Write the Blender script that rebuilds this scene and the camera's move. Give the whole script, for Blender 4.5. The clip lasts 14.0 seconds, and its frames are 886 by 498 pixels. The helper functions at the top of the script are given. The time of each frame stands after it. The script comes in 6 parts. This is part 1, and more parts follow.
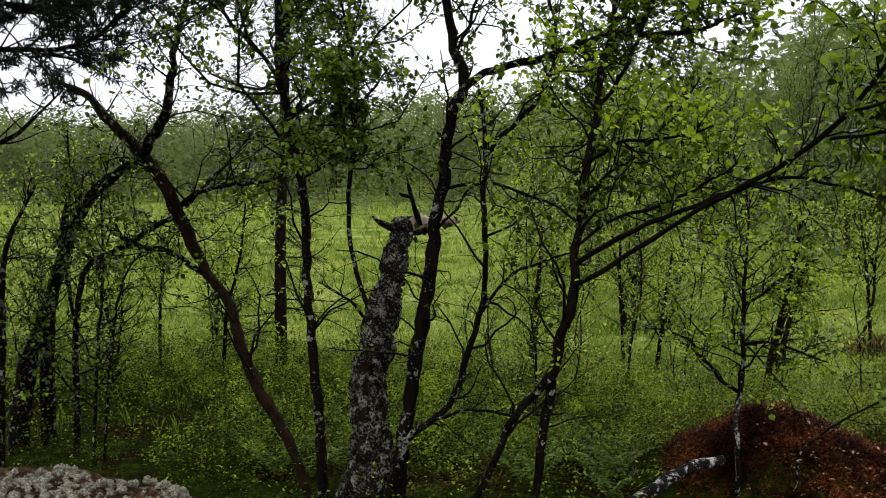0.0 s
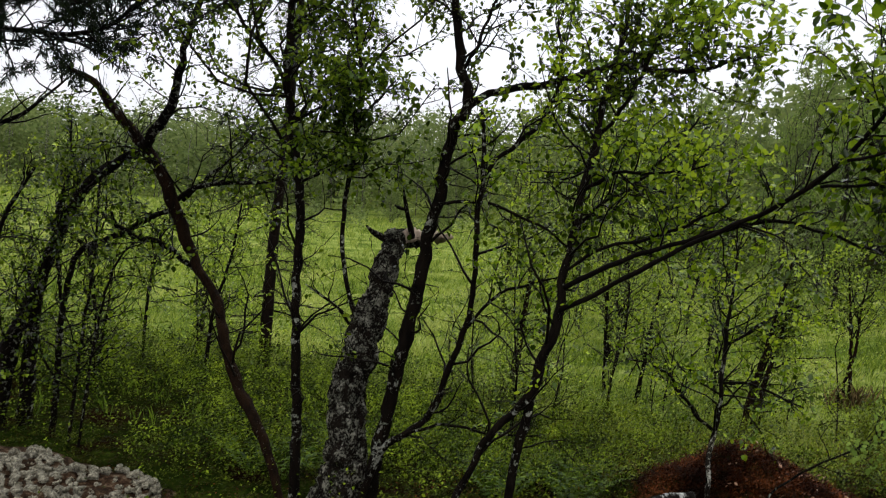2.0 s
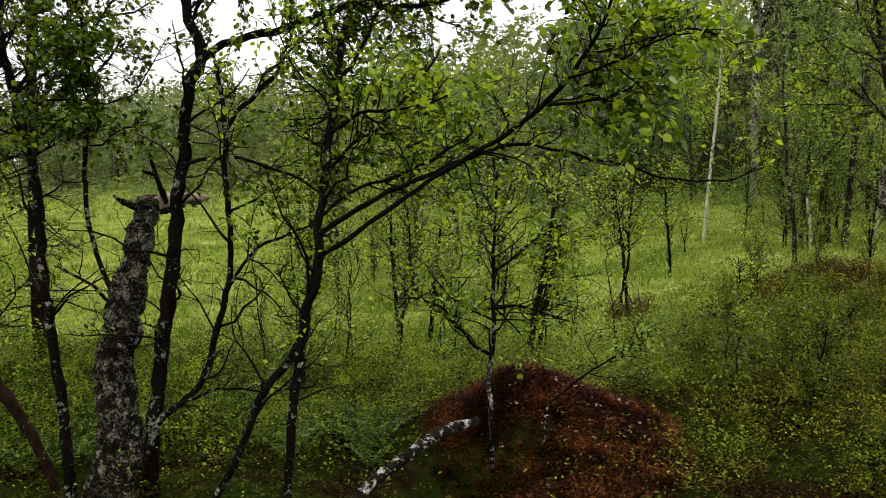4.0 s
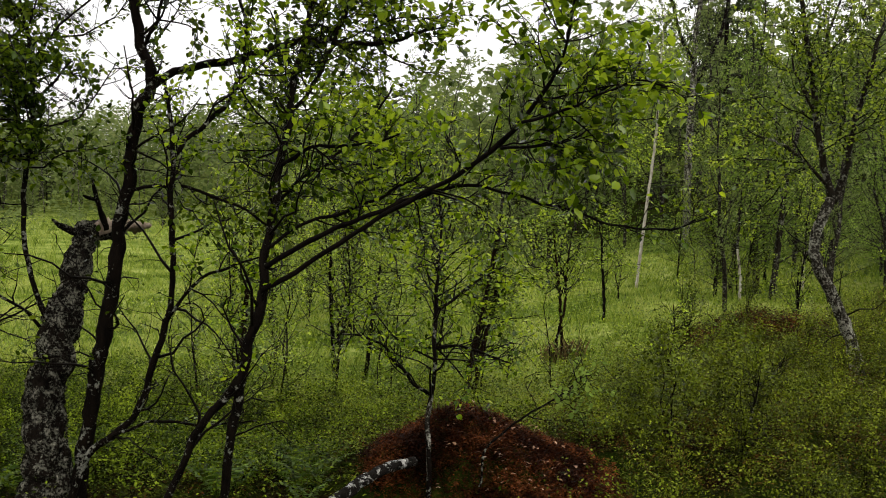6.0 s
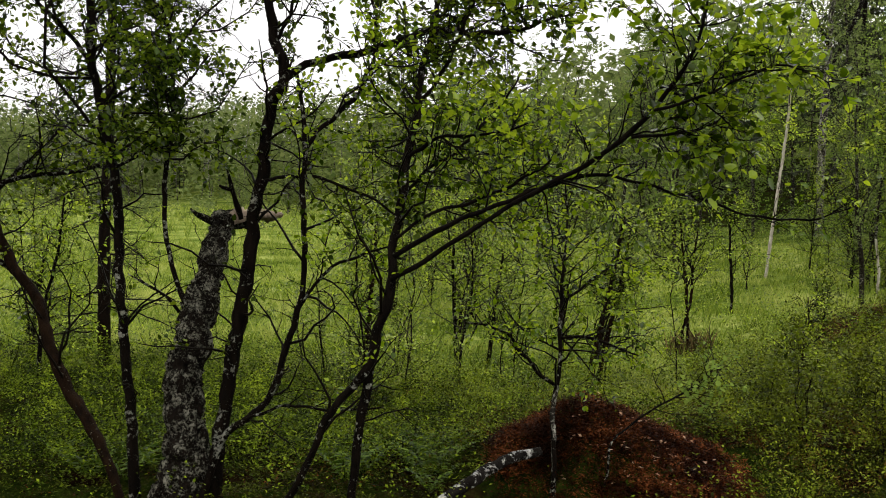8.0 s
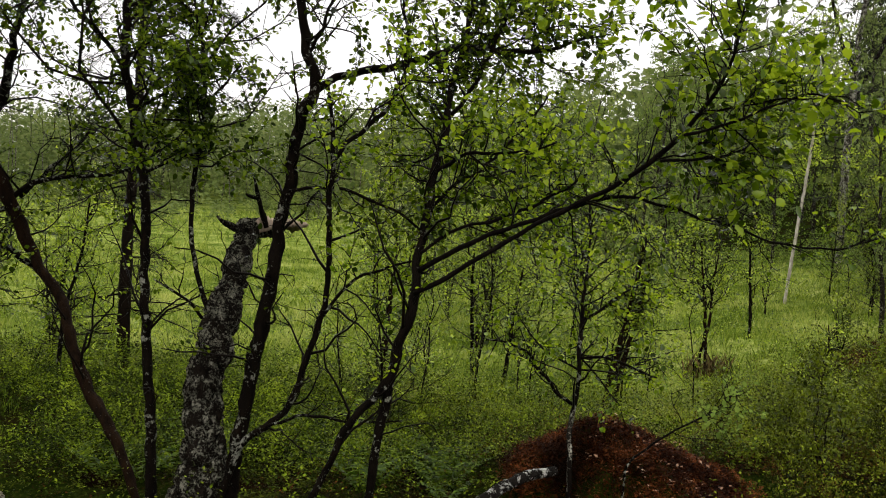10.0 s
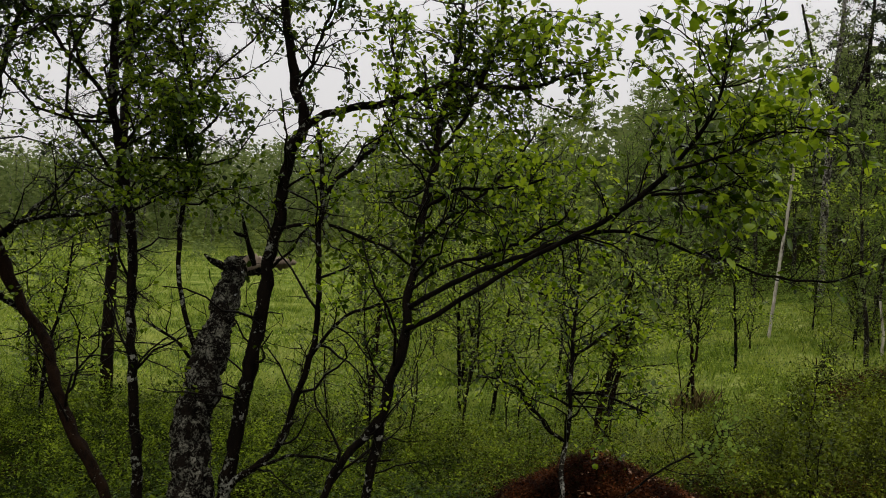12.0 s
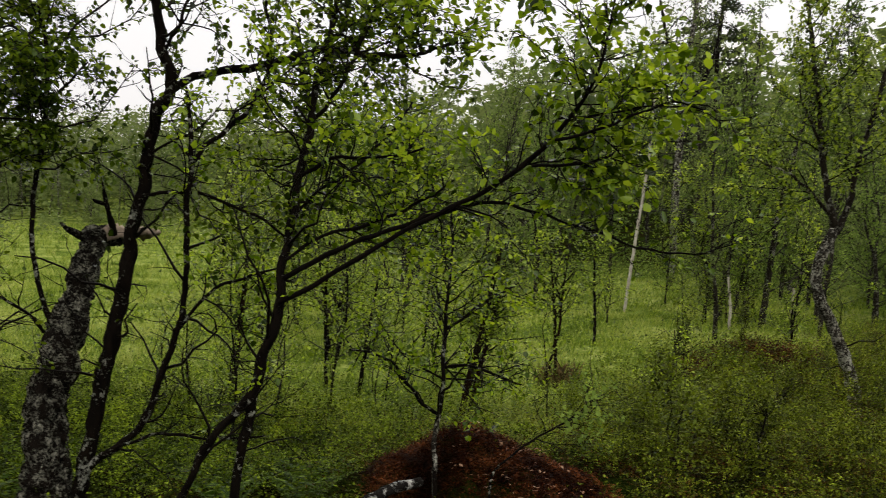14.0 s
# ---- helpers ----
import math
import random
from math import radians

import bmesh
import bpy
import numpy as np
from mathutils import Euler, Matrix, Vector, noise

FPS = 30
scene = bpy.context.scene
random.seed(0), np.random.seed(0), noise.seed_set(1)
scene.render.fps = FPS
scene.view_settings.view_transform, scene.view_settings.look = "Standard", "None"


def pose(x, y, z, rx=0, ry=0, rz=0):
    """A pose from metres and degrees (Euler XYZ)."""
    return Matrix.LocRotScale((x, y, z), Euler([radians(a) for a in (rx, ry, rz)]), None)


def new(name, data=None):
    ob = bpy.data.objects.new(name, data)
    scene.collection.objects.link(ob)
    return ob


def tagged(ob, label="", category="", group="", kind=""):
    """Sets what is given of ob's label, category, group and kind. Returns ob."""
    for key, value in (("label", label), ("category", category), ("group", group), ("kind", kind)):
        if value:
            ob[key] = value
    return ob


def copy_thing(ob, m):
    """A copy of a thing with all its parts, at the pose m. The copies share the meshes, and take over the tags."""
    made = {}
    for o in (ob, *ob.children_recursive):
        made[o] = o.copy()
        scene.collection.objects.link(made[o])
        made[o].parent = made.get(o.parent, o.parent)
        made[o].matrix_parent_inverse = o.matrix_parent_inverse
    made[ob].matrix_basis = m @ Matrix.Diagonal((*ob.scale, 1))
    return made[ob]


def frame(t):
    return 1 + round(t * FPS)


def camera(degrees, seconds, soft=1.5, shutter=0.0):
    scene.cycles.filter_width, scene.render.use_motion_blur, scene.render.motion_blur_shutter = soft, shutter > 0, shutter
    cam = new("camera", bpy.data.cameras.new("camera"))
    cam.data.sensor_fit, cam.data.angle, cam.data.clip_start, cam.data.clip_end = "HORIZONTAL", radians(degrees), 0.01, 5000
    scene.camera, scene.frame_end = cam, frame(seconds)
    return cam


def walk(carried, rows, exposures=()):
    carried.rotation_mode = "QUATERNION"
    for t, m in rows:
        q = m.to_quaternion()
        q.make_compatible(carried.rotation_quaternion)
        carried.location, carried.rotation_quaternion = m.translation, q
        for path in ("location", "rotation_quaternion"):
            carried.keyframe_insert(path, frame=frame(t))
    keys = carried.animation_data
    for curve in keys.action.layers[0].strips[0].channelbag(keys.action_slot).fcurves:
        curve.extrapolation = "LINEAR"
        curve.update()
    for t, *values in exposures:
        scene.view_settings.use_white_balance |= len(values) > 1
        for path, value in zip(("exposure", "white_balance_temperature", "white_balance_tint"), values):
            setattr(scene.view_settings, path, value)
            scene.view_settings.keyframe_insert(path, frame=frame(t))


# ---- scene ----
# ---- camera ----
cam = camera(49.01, 14.0, soft=1.0, shutter=0.7)
PATH = [
    (0.0, pose(-0.000, 0.000, 1.700, 86.30, 0.00, 0.00)),
    (0.5, pose(0.000, -0.010, 1.694, 86.92, -2.33, -0.15)),
    (1.0, pose(0.002, -0.020, 1.691, 88.02, -5.57, -0.72)),
    (1.5, pose(0.005, -0.028, 1.691, 87.96, -5.31, -0.50)),
    (2.0, pose(0.006, -0.039, 1.684, 87.46, -4.91, -0.19)),
    (2.5, pose(-0.004, -0.033, 1.680, 86.28, -3.98, -0.05)),
    (3.0, pose(0.069, -0.049, 1.674, 86.02, -2.18, -7.33)),
    (3.5, pose(0.136, -0.048, 1.652, 85.95, -0.68, -9.89)),
    (4.0, pose(0.187, -0.020, 1.652, 85.25, 1.26, -12.06)),
    (4.2, pose(0.183, -0.012, 1.655, 85.50, 0.66, -12.75)),
    (6.3, pose(0.138, -0.010, 1.653, 87.52, -0.99, -16.00)),
    (6.5, pose(0.141, -0.014, 1.652, 87.41, -0.79, -15.93)),
    (7.0, pose(0.128, -0.031, 1.646, 87.32, -0.46, -13.80)),
    (7.5, pose(0.122, 0.001, 1.648, 86.93, -0.99, -9.66)),
    (8.0, pose(0.112, 0.006, 1.661, 86.63, -1.05, -8.83)),
    (10.5, pose(0.072, -0.003, 1.680, 87.94, -4.01, -7.70)),
    (11.0, pose(0.063, 0.010, 1.707, 90.00, -5.17, -8.40)),
    (11.5, pose(0.063, 0.009, 1.686, 89.65, -3.04, -8.46)),
    (12.0, pose(0.055, 0.019, 1.664, 89.61, -2.56, -8.82)),
    (12.5, pose(0.031, 0.051, 1.661, 89.46, -3.00, -10.37)),
    (13.0, pose(-0.001, 0.052, 1.655, 89.66, -3.69, -11.45)),
    (13.5, pose(0.013, 0.095, 1.656, 88.53, -2.93, -14.87)),
    (14.0, pose(0.013, 0.095, 1.640, 88.63, -3.11, -17.03)),
]
EXPOSURES = [(0.0, -0.05, 6230, 11), (1.5, -0.20, 6230, 11), (2.0, -0.16, 6260, 11), (2.5, -0.06, 6480, 10), (3.5, 0.10, 6760, 9), (4.2, 0.15, 6780, 9), (6.4, -0.12, 6740, 10), (8.2, -0.04, 6740, 10), (10.5, -0.06, 6740, 10), (11.0, -0.42, 6700, 10), (11.5, -0.63, 6700, 10), (12.2, -0.66, 6700, 10), (12.6, -0.56, 6740, 10), (13.0, -0.37, 6780, 10), (13.5, -0.28, 6780, 10), (14.0, -0.26, 6780, 10)]
walk(cam, PATH, EXPOSURES)

# ---- light: an overcast, rainy sky ----
world = bpy.data.worlds.new("overcast_sky")
scene.world = world
world.use_nodes = True
wn = world.node_tree.nodes
wl = world.node_tree.links
wn.clear()
sky = wn.new("ShaderNodeTexSky")
sky.sky_type = 'NISHITA'
sky.sun_disc = False
sky.sun_elevation = radians(42)
sky.sun_rotation = radians(200)
sky.dust_density = 6.0
sky_bg = wn.new("ShaderNodeBackground")
sky_bg.inputs["Strength"].default_value = 0.02
wl.new(sky.outputs["Color"], sky_bg.inputs["Color"])
cloud_bg = wn.new("ShaderNodeBackground")
cloud_bg.inputs["Strength"].default_value = 1.0
# cloud cover: about three times as bright overhead as at the horizon
w_coord = wn.new("ShaderNodeTexCoord")
w_split = wn.new("ShaderNodeSeparateXYZ")
wl.new(w_coord.outputs["Generated"], w_split.inputs[0])
w_ramp = wn.new("ShaderNodeMapRange")
w_ramp.interpolation_type = 'SMOOTHSTEP'
for k, v in (("From Min", 0.05), ("From Max", 1.0), ("To Min", 1.12), ("To Max", 2.38)):
    w_ramp.inputs[k].default_value = v
wl.new(w_split.outputs["Z"], w_ramp.inputs["Value"])
w_tint = wn.new("ShaderNodeMix")
w_tint.data_type = 'RGBA'
w_tint.blend_type = 'MULTIPLY'
w_tint.inputs[0].default_value = 1.0
w_tint.inputs[6].default_value = (0.97, 0.96, 0.98, 1)
wl.new(w_ramp.outputs["Result"], w_tint.inputs[7])
wl.new(w_tint.outputs[2], cloud_bg.inputs["Color"])
both = wn.new("ShaderNodeAddShader")
wl.new(sky_bg.outputs[0], both.inputs[0])
wl.new(cloud_bg.outputs[0], both.inputs[1])
w_out = wn.new("ShaderNodeOutputWorld")
wl.new(both.outputs[0], w_out.inputs["Surface"])

sun_data = bpy.data.lights.new("sun", 'SUN')
sun_data.energy = 0.7
sun_data.angle = radians(40)
sun_data.color = (1.0, 0.97, 0.93)
sun_ob = new("sun", sun_data)
sun_ob.rotation_euler = (radians(48), 0, radians(20))


# ---- materials ----
def material(name):
    m = bpy.data.materials.new(name)
    m.use_nodes = True
    nt = m.node_tree
    b = nt.nodes["Principled BSDF"]
    return m, nt, b


def ramp_node(nt, stops):
    r = nt.nodes.new("ShaderNodeValToRGB")
    el = r.color_ramp.elements
    while len(el) < len(stops):
        el.new(0.5)
    for e, (p, c) in zip(el, stops):
        e.position = p
        e.color = (*c, 1)
    return r


def noise_node(nt, scale, detail=4, rough=0.6, coord="Object", stretch=None):
    tc = nt.nodes.new("ShaderNodeTexCoord")
    n = nt.nodes.new("ShaderNodeTexNoise")
    n.inputs["Scale"].default_value = scale
    n.inputs["Detail"].default_value = detail
    n.inputs["Roughness"].default_value = rough
    src = tc.outputs[coord]
    if stretch:
        mp = nt.nodes.new("ShaderNodeMapping")
        mp.inputs["Scale"].default_value = stretch
        nt.links.new(src, mp.inputs["Vector"])
        src = mp.outputs["Vector"]
    nt.links.new(src, n.inputs["Vector"])
    return n


def mix_colours(nt, fac, a, b):
    mx = nt.nodes.new("ShaderNodeMix")
    mx.data_type = 'RGBA'
    for sock, v in ((mx.inputs[0], fac), (mx.inputs[6], a), (mx.inputs[7], b)):
        if isinstance(v, (int, float)):
            sock.default_value = v
        elif isinstance(v, tuple):
            sock.default_value = (*v, 1)
        else:
            nt.links.new(v, sock)
    return mx.outputs[2]


def bump_into(nt, b, height, strength, distance):
    bp = nt.nodes.new("ShaderNodeBump")
    bp.inputs["Strength"].default_value = strength
    bp.inputs["Distance"].default_value = distance
    nt.links.new(height, bp.inputs["Height"])
    nt.links.new(bp.outputs["Normal"], b.inputs["Normal"])


def bark(name, dark, light, lichen, cover, rough=0.55, patch=22.0, relief=0.006, soft=0.06, gather=0.55):
    """Wet bark with a coarse grain and flakes of pale lichen; cover 0..1 sets how much lichen there is."""
    m, nt, b = material(name)
    grain = noise_node(nt, 30, 6, 0.7, stretch=(1, 1, 0.35))
    base = ramp_node(nt, [(0.3, dark), (0.7, light)])
    nt.links.new(grain.outputs["Fac"], base.inputs["Fac"])
    spots = noise_node(nt, patch, 7, 0.72)
    edge = 0.74 - 0.32 * cover
    mask = ramp_node(nt, [(edge, (0, 0, 0)), (edge + soft, (1, 1, 1))])
    broad = noise_node(nt, patch * 0.22, 3)
    mixin = nt.nodes.new("ShaderNodeMath")
    mixin.operation = 'MULTIPLY_ADD'
    mixin.inputs[1].default_value = gather
    shift = nt.nodes.new("ShaderNodeMath")
    shift.operation = 'ADD'
    shift.inputs[1].default_value = -0.5 * gather
    nt.links.new(broad.outputs["Fac"], mixin.inputs[0])
    nt.links.new(spots.outputs["Fac"], shift.inputs[0])
    nt.links.new(shift.outputs[0], mixin.inputs[2])
    nt.links.new(mixin.outputs[0], mask.inputs["Fac"])
    fleck = noise_node(nt, 90, 3)
    tone = ramp_node(nt, [(0.3, tuple(c * 0.45 for c in lichen)), (0.65, lichen)])
    nt.links.new(fleck.outputs["Fac"], tone.inputs["Fac"])
    col = mix_colours(nt, mask.outputs["Color"], base.outputs["Color"], tone.outputs["Color"])
    nt.links.new(col, b.inputs["Base Color"])
    b.inputs["Roughness"].default_value = rough
    b.inputs["Specular IOR Level"].default_value = 0.03
    add = nt.nodes.new("ShaderNodeMath")
    add.operation = 'ADD'
    nt.links.new(grain.outputs["Fac"], add.inputs[0])
    nt.links.new(mask.outputs["Color"], add.inputs[1])
    bump_into(nt, b, add.outputs[0], 0.9, relief)
    return m


def foliage(name, stops, gloss=0.35, through_light=0.35, patch=1.6, wet=0.22, own=0.62):
    """Leaves: each one has its own tone, noise patches add clump light and shade, part of the light shines through, wet
    gloss on top.
    """
    m, nt, b = material(name)
    geo = nt.nodes.new("ShaderNodeNewGeometry")
    clump_shade = noise_node(nt, patch, 3)
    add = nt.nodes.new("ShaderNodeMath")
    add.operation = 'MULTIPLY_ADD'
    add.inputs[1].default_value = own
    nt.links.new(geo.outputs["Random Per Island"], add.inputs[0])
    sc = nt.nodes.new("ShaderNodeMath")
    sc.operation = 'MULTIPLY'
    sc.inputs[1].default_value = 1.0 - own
    # stretched noise puts the light and dark of leaf clumps into the colour
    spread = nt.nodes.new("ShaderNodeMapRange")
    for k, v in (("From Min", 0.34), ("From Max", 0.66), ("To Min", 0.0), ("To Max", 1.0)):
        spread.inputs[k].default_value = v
    nt.links.new(clump_shade.outputs["Fac"], spread.inputs["Value"])
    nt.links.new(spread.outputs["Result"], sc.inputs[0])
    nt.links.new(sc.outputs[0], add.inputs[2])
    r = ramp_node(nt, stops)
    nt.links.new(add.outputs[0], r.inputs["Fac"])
    plant_info = nt.nodes.new("ShaderNodeObjectInfo")
    vary = nt.nodes.new("ShaderNodeMapRange")
    vary.inputs["To Min"].default_value = 0.72
    vary.inputs["To Max"].default_value = 1.28
    nt.links.new(plant_info.outputs["Random"], vary.inputs["Value"])
    own_tone = nt.nodes.new("ShaderNodeHueSaturation")
    nt.links.new(vary.outputs["Result"], own_tone.inputs["Value"])
    nt.links.new(r.outputs["Color"], own_tone.inputs["Color"])
    nt.links.new(own_tone.outputs["Color"], b.inputs["Base Color"])
    b.inputs["Roughness"].default_value = gloss
    b.inputs["Specular IOR Level"].default_value = wet
    tl = nt.nodes.new("ShaderNodeBsdfTranslucent")
    bright = nt.nodes.new("ShaderNodeHueSaturation")
    bright.inputs["Value"].default_value = 1.9
    bright.inputs["Hue"].default_value = 0.485
    nt.links.new(own_tone.outputs["Color"], bright.inputs["Color"])
    nt.links.new(bright.outputs["Color"], tl.inputs["Color"])
    mx = nt.nodes.new("ShaderNodeMixShader")
    mx.inputs[0].default_value = through_light
    nt.links.new(b.outputs[0], mx.inputs[1])
    nt.links.new(tl.outputs[0], mx.inputs[2])
    nt.links.new(mx.outputs[0], nt.nodes["Material Output"].inputs["Surface"])
    return m


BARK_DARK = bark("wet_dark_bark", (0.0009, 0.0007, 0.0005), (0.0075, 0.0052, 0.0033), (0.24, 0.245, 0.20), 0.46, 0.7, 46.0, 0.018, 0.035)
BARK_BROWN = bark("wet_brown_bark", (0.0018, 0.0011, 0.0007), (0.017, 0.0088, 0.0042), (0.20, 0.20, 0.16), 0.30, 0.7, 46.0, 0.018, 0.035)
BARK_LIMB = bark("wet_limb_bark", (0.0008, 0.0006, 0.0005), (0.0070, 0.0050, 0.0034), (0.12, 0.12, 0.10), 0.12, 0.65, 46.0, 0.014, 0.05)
BARK_STUB = bark("lichen_bark", (0.0009, 0.0007, 0.0005), (0.014, 0.0105, 0.0075), (0.270, 0.266, 0.208), 0.74, 0.8, 100.0, 0.034, 0.10, 0.7)
BARK_GREY = bark("grey_lichen_bark", (0.006, 0.005, 0.004), (0.040, 0.034, 0.026), (0.40, 0.395, 0.33), 0.80, 0.65, 70.0, 0.012, 0.08)
BARK_AGED = bark("grey_brown_bark", (0.005, 0.0042, 0.003), (0.026, 0.021, 0.0145), (0.22, 0.22, 0.18), 0.60, 0.6, 44.0, 0.008)
BARK_PINE = bark("pine_bark", (0.0022, 0.0018, 0.0014), (0.012, 0.0075, 0.005), (0.10, 0.10, 0.09), 0.10, 0.6)
BARK_WHITE = bark("white_birch_bark", (0.16, 0.135, 0.105), (0.55, 0.51, 0.44), (0.62, 0.60, 0.54), 0.4, 0.55, 6.0)
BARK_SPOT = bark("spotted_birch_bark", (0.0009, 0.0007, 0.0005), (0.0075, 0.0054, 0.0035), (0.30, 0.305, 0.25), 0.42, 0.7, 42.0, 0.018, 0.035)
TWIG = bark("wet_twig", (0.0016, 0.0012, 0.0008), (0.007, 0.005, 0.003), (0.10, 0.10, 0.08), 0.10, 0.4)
TWIG_SOFT = bark("grey_twig", (0.014, 0.012, 0.009), (0.05, 0.044, 0.034), (0.22, 0.22, 0.2), 0.3, 0.6)
WOOD_BROKEN = bark("weathered_broken_wood", (0.16, 0.115, 0.085), (0.46, 0.37, 0.29), (0.44, 0.42, 0.37), 0.25, 0.7, 20.0)
LOG_WOOD = bark("grey_fallen_wood", (0.0025, 0.002, 0.0015), (0.014, 0.012, 0.010), (0.48, 0.48, 0.44), 0.66, 0.75, 30.0, 0.016, 0.04)

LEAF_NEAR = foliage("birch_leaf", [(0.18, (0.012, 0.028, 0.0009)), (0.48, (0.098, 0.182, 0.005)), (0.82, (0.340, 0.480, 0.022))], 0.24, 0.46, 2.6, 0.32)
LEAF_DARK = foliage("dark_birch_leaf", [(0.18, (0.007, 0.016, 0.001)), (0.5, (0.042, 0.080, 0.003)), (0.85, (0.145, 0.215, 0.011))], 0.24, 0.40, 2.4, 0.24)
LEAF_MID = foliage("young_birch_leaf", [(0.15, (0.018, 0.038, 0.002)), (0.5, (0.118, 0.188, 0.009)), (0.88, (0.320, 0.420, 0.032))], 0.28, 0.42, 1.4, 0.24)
# distance haze is put into these two leaf colours as extra paleness
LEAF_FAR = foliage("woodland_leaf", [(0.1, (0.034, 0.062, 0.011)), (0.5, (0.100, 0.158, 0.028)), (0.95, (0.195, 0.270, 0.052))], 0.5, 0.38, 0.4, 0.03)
LEAF_HAZED = foliage("hazed_grey_leaf", [(0.1, (0.058, 0.088, 0.024)), (0.5, (0.116, 0.158, 0.046)), (0.95, (0.185, 0.225, 0.078))], 0.5, 0.36, 0.4, 0.03)
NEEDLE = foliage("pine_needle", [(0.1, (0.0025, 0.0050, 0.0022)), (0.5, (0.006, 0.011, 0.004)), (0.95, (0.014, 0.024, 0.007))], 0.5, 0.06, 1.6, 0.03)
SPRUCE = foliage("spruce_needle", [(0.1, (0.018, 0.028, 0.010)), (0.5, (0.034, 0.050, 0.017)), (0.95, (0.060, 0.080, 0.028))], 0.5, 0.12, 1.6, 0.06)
# mostly patch noise: light and shade of clumps sits in these floor-plant colours
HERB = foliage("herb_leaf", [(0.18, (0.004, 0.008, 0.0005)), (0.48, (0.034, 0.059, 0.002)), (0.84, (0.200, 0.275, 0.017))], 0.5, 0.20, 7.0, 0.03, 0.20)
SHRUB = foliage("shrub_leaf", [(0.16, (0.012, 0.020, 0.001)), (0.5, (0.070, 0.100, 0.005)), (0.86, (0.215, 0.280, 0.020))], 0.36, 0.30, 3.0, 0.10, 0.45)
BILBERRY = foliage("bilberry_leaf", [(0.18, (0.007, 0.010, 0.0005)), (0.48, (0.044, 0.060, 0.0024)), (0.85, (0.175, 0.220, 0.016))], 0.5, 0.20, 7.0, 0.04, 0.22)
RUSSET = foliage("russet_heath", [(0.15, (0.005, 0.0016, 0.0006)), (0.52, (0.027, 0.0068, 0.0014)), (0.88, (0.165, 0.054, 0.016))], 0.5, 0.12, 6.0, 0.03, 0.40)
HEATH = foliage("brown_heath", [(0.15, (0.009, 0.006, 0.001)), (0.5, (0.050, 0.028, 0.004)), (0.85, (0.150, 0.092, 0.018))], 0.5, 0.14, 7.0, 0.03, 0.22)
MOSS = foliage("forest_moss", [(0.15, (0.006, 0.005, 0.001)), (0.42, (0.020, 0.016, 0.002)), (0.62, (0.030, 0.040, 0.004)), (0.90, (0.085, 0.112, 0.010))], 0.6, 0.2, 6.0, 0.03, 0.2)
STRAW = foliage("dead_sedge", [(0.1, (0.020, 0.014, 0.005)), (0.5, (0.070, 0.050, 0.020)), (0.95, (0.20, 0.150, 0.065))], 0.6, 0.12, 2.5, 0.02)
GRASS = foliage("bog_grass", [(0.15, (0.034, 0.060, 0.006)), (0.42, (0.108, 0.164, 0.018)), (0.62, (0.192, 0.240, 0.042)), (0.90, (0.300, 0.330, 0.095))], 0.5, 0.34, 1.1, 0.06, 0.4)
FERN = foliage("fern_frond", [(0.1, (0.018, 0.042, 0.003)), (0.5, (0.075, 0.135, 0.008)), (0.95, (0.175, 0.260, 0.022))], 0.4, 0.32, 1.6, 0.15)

DEAD_LEAF = foliage("dead_leaf", [(0.1, (0.12, 0.065, 0.035)), (0.5, (0.26, 0.15, 0.09)), (0.95, (0.42, 0.30, 0.21))], 0.5, 0.2, 1.6, 0.1)


def make_ground_material():
    m, nt, b = material("bog_and_forest_floor")
    wide = noise_node(nt, 0.8, 6, 0.68)
    fine = noise_node(nt, 14, 6, 0.7)
    tint = noise_node(nt, 2.2, 5, 0.65)
    # moss and earth colours hold the shade between plants and under the log
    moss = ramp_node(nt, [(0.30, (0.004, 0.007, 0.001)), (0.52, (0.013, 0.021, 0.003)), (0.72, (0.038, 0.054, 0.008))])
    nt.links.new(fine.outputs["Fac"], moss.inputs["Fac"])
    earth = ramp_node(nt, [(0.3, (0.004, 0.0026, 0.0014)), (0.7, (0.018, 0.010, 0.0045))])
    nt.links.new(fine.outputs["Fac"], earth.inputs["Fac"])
    blend = nt.nodes.new("ShaderNodeMath")
    blend.operation = 'MULTIPLY_ADD'
    blend.inputs[1].default_value = 0.45
    half = nt.nodes.new("ShaderNodeMath")
    half.operation = 'MULTIPLY'
    half.inputs[1].default_value = 0.55
    nt.links.new(wide.outputs["Fac"], half.inputs[0])
    nt.links.new(fine.outputs["Fac"], blend.inputs[0])
    nt.links.new(half.outputs[0], blend.inputs[2])
    grass = ramp_node(nt, [(0.38, (0.017, 0.029, 0.004)), (0.46, (0.074, 0.112, 0.016)), (0.53, (0.160, 0.200, 0.040)), (0.62, (0.285, 0.312, 0.095))])
    nt.links.new(blend.outputs[0], grass.inputs["Fac"])
    patch = ramp_node(nt, [(0.48, (0, 0, 0)), (0.60, (1, 1, 1))])
    nt.links.new(tint.outputs["Fac"], patch.inputs["Fac"])
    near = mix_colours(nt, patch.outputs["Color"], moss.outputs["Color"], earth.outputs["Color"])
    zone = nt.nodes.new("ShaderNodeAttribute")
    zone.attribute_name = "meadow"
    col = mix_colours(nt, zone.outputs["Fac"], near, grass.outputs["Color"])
    nt.links.new(col, b.inputs["Base Color"])
    b.inputs["Roughness"].default_value = 0.9
    b.inputs["Specular IOR Level"].default_value = 0.0
    bump_into(nt, b, fine.outputs["Fac"], 0.8, 0.03)
    return m


GROUND_MAT = make_ground_material()


